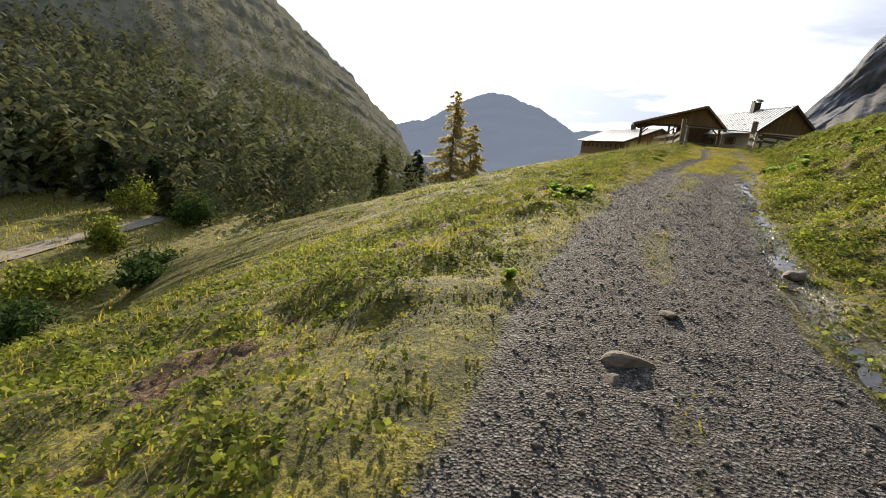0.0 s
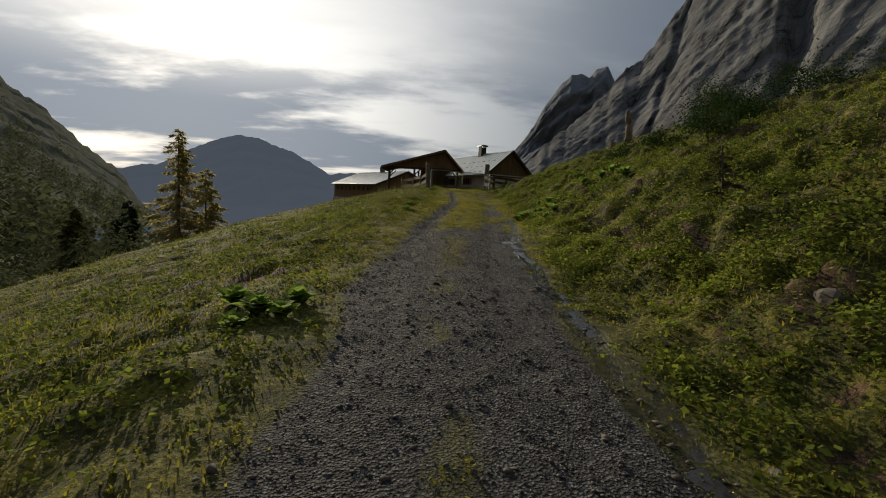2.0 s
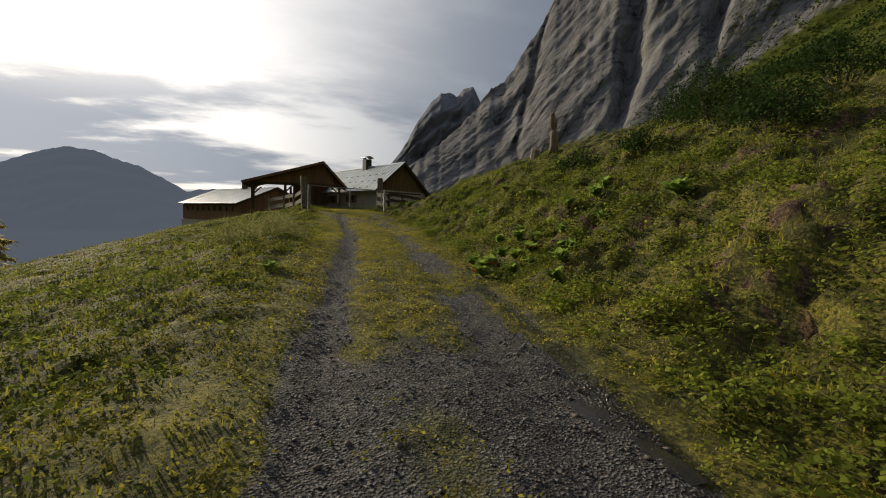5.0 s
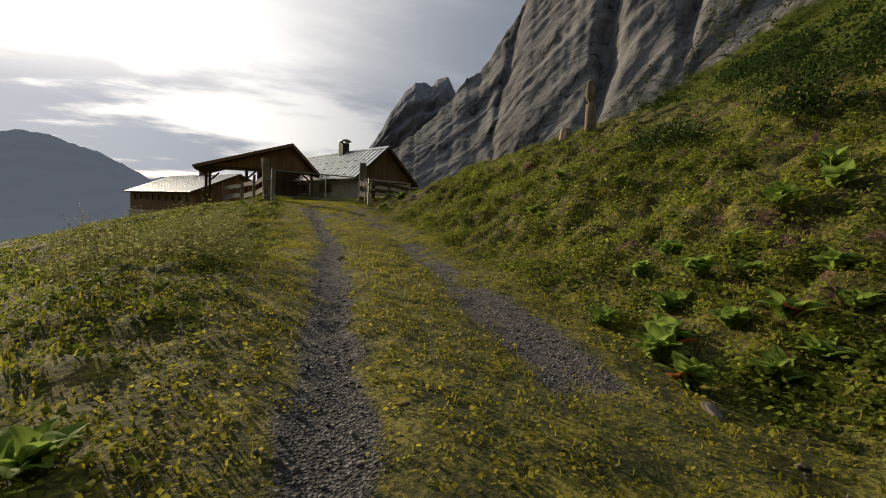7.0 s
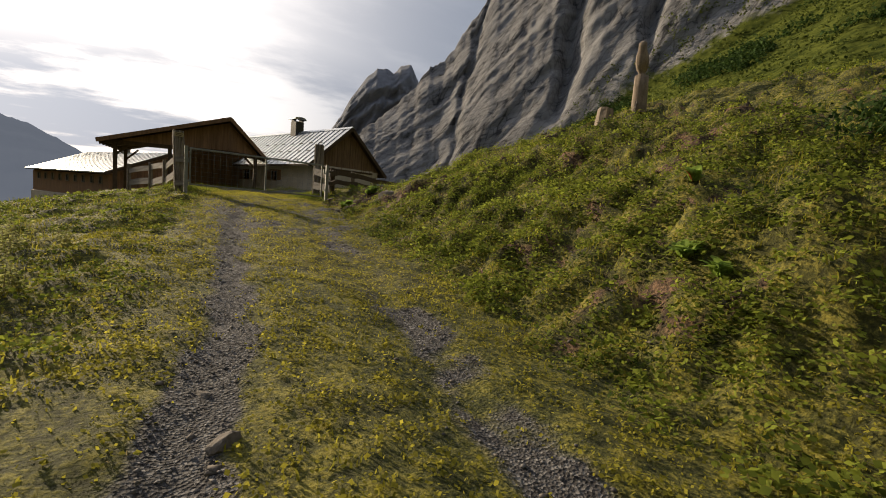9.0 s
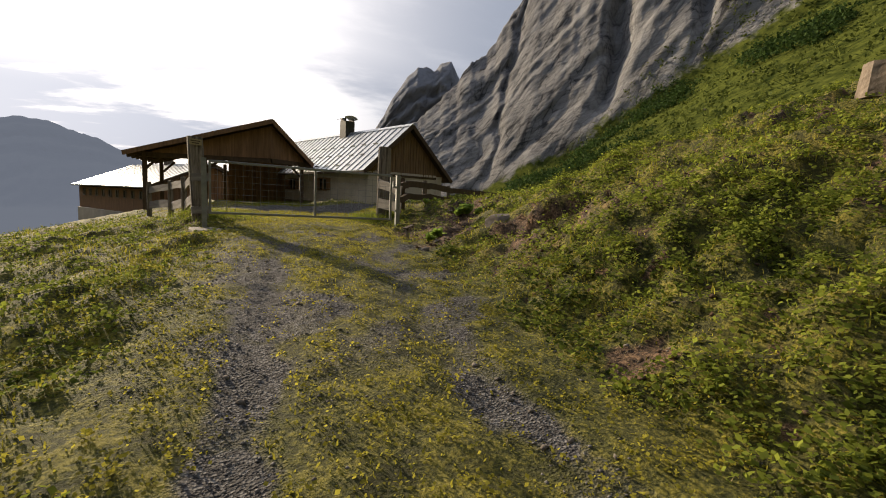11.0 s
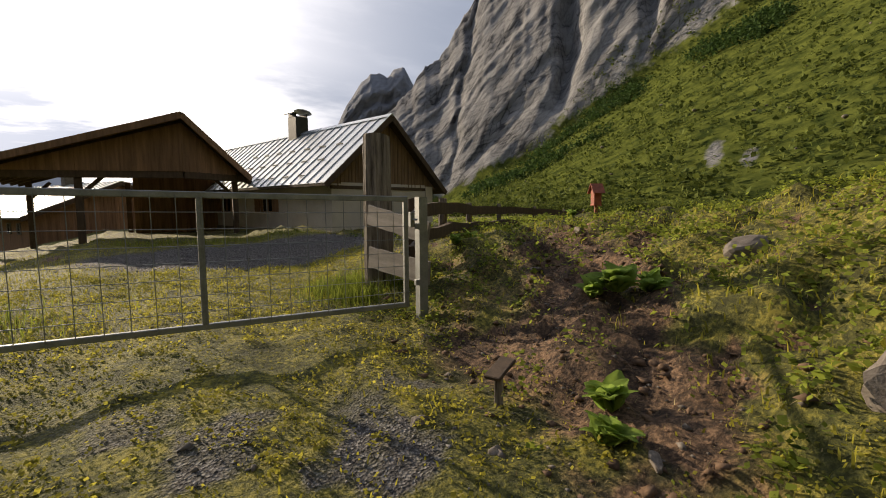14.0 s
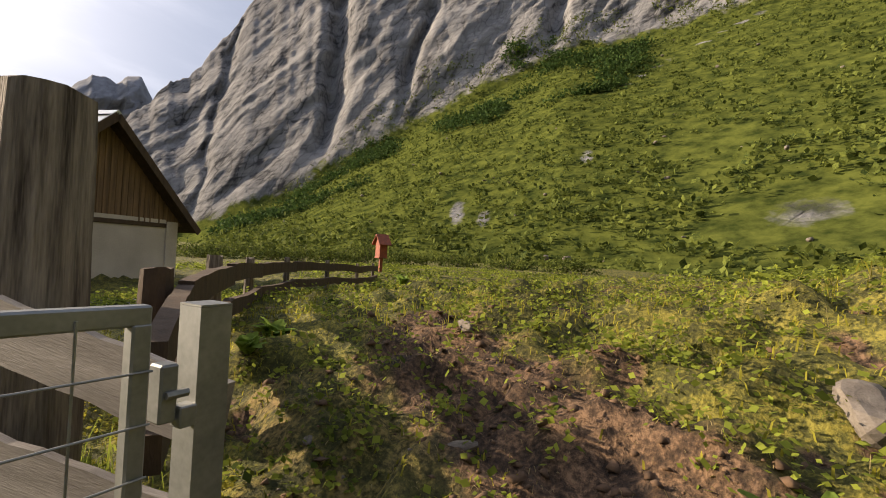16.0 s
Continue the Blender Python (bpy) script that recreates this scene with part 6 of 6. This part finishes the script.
blades("dead_grass", px, py, 0.02 + 0.05 * rs.rand(len(px)), 0.005, M_DRY, "matted dead grass over bare earth", 1.6)

# ---- tall weeds on the mound ----
def weed_clump(x, y, w, h, stems, seed):
    """Upright leafy stems of nettle and thistle, standing close."""
    q = np.random.RandomState(seed)
    ob = thing("weed_clump", pose(x, y, gz(x, y)), "tall grey-green weeds and nettles on the track's edge", "weeds", "weed clumps")
    a, r = q.rand(stems) * 6.283, np.sqrt(q.rand(stems)) * w / 2
    sx, sy = r * np.cos(a), r * np.sin(a)
    z0 = ground(sx + x, sy + y) - gz(x, y)
    hh = h * (1 - 0.5 * (2 * r / w) ** 2) * q.uniform(0.6, 1.1, stems)
    lx, ly = q.normal(0, 0.14, stems) * hh, q.normal(0, 0.14, stems) * hh
    o = np.zeros(stems)
    foot, tip = np.stack([sx, sy, z0 - 0.02], 1), np.stack([sx + lx, sy + ly, z0 + hh], 1)
    e1, e2 = np.array([0.004, 0, 0]), np.array([-0.002, 0.0035, 0])
    e3 = -(e1 + e2)
    v = np.stack([foot + e1, foot + e2, foot + e3, tip], 1).reshape(-1, 3)
    f = (np.array([[0, 1, 3], [1, 2, 3], [2, 0, 3]])[None] + (np.arange(stems) * 4)[:, None, None]).reshape(-1, 3)
    st = mesh_np("undergrowth", v, f, M_DRY)
    st.parent = ob
    tagged(st, kind="stuff")
    per = 26
    k, t = np.repeat(np.arange(stems), per), np.tile(np.linspace(0.12, 0.99, per), stems)
    p = foot[k] + (tip - foot)[k] * t[:, None]
    b = q.rand(len(k)) * 6.283
    d = np.stack([np.cos(b), np.sin(b), q.normal(0.25, 0.3, len(k))], 1)
    size = 0.075 * (1.15 - 0.75 * t) * q.uniform(0.6, 1.3, len(k))
    v, f = sprays(p, d, size, size * 0.42, 0.3)
    lf = mesh_np("foliage", v, f, M_WEED)
    lf.parent = ob
    tagged(lf, kind="stuff")


for i, (x, y, w, h, k) in enumerate(((-7.9, -15.0, 1.7, 0.78, 110), (-7.1, -15.4, 1.2, 0.66, 75), (-7.2, -14.2, 1.4, 0.82, 95), (-8.4, -13.8, 1.6, 0.75, 90), (-7.0, -13.0, 1.2, 0.62, 70), (-7.7, -12.6, 1.4, 0.6, 70),
                                    (-6.9, -11.4, 1.2, 0.45, 60), (-7.8, -10.6, 1.4, 0.42, 60), (-6.9, -9.0, 1.2, 0.36, 50))):
    weed_clump(x + 0.25, y, w, h * 1.2, int(k * 0.9), 60 + i)


# ---- broad-leaved dock plants ----
def dock_leaf(seed):
    """One long wavy leaf with a folded midrib, a metre long."""
    bm = bmesh.new()
    q = random.Random(seed)
    prev = None
    n = 7
    for i in range(n + 1):
        t = i / n
        w = 0.36 * math.sin(math.pi * min(1, t * 0.9 + 0.06)) ** 0.8 * (1.0 - 0.25 * t) if t > 0.14 else 0.015
        z = 0.62 * t - 0.55 * t * t + q.uniform(-0.015, 0.015)
        row = [bm.verts.new((t, sgn * w * (1 + q.uniform(-0.08, 0.08)), z + (0.08 * w / 0.3 if sgn else 0) + q.uniform(-0.02, 0.02) * abs(sgn))) for sgn in (-1, -0.5, 0, 0.5, 1)]
        if prev:
            for k in range(4):
                bm.faces.new((prev[k], prev[k + 1], row[k + 1], row[k]))
        prev = row
    me = bpy.data.meshes.new("leaf")
    bm.to_mesh(me)
    bm.free()
    me.polygons.foreach_set("use_smooth", [True] * len(me.polygons))
    return me


LEAVES = [dock_leaf(i) for i in range(4)]
for me in LEAVES:
    me.materials.append(M_DOCK)
RED = dock_leaf(9)
RED.materials.append(M_RUST)
DOCKS = ((-2.75, -19.95, 0.34, 10), (-2.0, -19.9, 0.34, 10), (-2.4, -18.9, 0.36, 11), (-1.9, -18.2, 0.32, 9), (-1.2, -19.0, 0.34, 10), (-2.45, -20.7, 0.36, 10), (-1.5, -20.4, 0.34, 10), (-3.25, -20.15, 0.34, 11), (-2.5, -18.3, 0.32, 10), (-2.2, -19.3, 0.3, 10), (-3.0, -20.3, 0.28, 9), (-1.6, -18.8, 0.3, 9), (-9.45, -29.8, 0.34, 18), (-9.1, -29.5, 0.32, 14), (-9.75, -29.5, 0.3, 14), (-9.2, -29.9, 0.28, 12), (-9.6, -30.1, 0.28, 12), (-3.5, -19.4, 0.42, 14), (-3.2, -19.2, 0.4, 12), (-3.75, -19.85, 0.36, 12), (-2.8, -18.9, 0.36, 10), (-2.9, -19.6, 0.3, 10), (-3.3, -18.6, 0.3, 9),
         (-0.7, -19.3, 0.45, 12), (-0.2, -19.0, 0.4, 9), (-0.75, -14.0, 0.3, 10), (-0.83, -14.4, 0.28, 9), (1.2, -1.6, 0.4, 16), (1.05, -1.45, 0.3, 10), (1.45, -1.75, 0.3, 10), (-0.26, -2.7, 0.3, 9), (0.0, -2.5, 0.32, 11), (-3.5, -21.7, 0.35, 10), (-7.4, -19.8, 0.3, 8),
         (-1.3, -21.9, 0.45, 10), (-3.1, -21.3, 0.35, 9), (2.2, 2.2, 0.32, 12), (1.7, 1.9, 0.26, 9), (-9.4, -35.0, 0.2, 8), (-2.3, -20.2, 0.3, 8), (0.6, -13.2, 0.3, 8), (0.2, -15.4, 0.32, 9), (5.5, 3.0, 0.3, 10), (7.5, 2.0, 0.32, 10), (9.0, 1.0, 0.34, 10))
for i, (x, y, L, n) in enumerate(DOCKS):
    q = random.Random(200 + i)
    plant = thing("dock_plant", pose(x, y, gz(x, y)), "broad-leaved green dock plant growing in the grass", "plant", "dock plants")
    for k in range(int(n * 2.4)):
        red = q.random() < (0.03 if -21 < y < -12 else 0.0)
        lf = new("leaf", RED if red else LEAVES[k % 4])
        lf.parent = plant
        s = L * q.uniform(0.4, 0.8)
        lf.matrix_basis = pose(q.uniform(-0.1, 0.1) * L, q.uniform(-0.1, 0.1) * L, 0.0, q.uniform(-25, 25), -q.uniform(18, 64), k * 137.5 + q.uniform(-20, 20)) @ Matrix.Diagonal((s, s, s, 1))

# ---- small marker stake beside the path ----
stake = thing("marker_stake", pose(-0.44, -1.95, gz(-0.44, -1.95) - 0.05, 0, 0, 25), "short dark weathered stake with a sloping top board", "stake")
bm = bmesh.new()
box(bm, 0.05, 0.05, 0.3, pose(0, 0, 0.15), 0.006)
part("stem", bm, M_GREYWOOD, stake)
bm = bmesh.new()
box(bm, 0.26, 0.12, 0.03, pose(0.02, 0, 0.31, 0, -14, 0), 0.006)
part("top_board", bm, M_DARKWOOD, stake)

# ---- boulders on the mountainside ----
base = surface_points(m_right, 90, lambda az, r, z: (az > 38) & (az < 110) & (r < 300), 9)
for k in range(len(base)):
    ob = new("boulder", FAR_STONES[k % 5])
    w = float(rs.uniform(0.5, 1.7))
    ob.matrix_world = pose(base[k, 0], base[k, 1], base[k, 2] + 0.1 * w, 0, 0, rs.uniform(0, 360)) @ Matrix.Diagonal((w * 1.2, w, w, 1))
    tagged(ob, "pale boulder on the green mountainside", "boulder", "mountainside boulders")

# ---- stump and prop beside the carving ----
ob = part("tree_stump", log_post(0.46, 0.44, 0.6, 301, taper=0.85), M_CARVED)
ob.matrix_world = pose(5.75, -7.3, gz(5.75, -7.3) - 0.1, 0, 6, 0)
tagged(ob, "short weathered tree stump beside the carving", "stump")
ob = plank((6.2, -7.95, gz(6.2, -7.95) + 0.02), (6.48, -7.85, gz(6.5, -7.85) + 0.62), 0.06, 0.05, "thin grey stick leaning on the carving", "props", M_GREYWOOD, 0.0, 310)
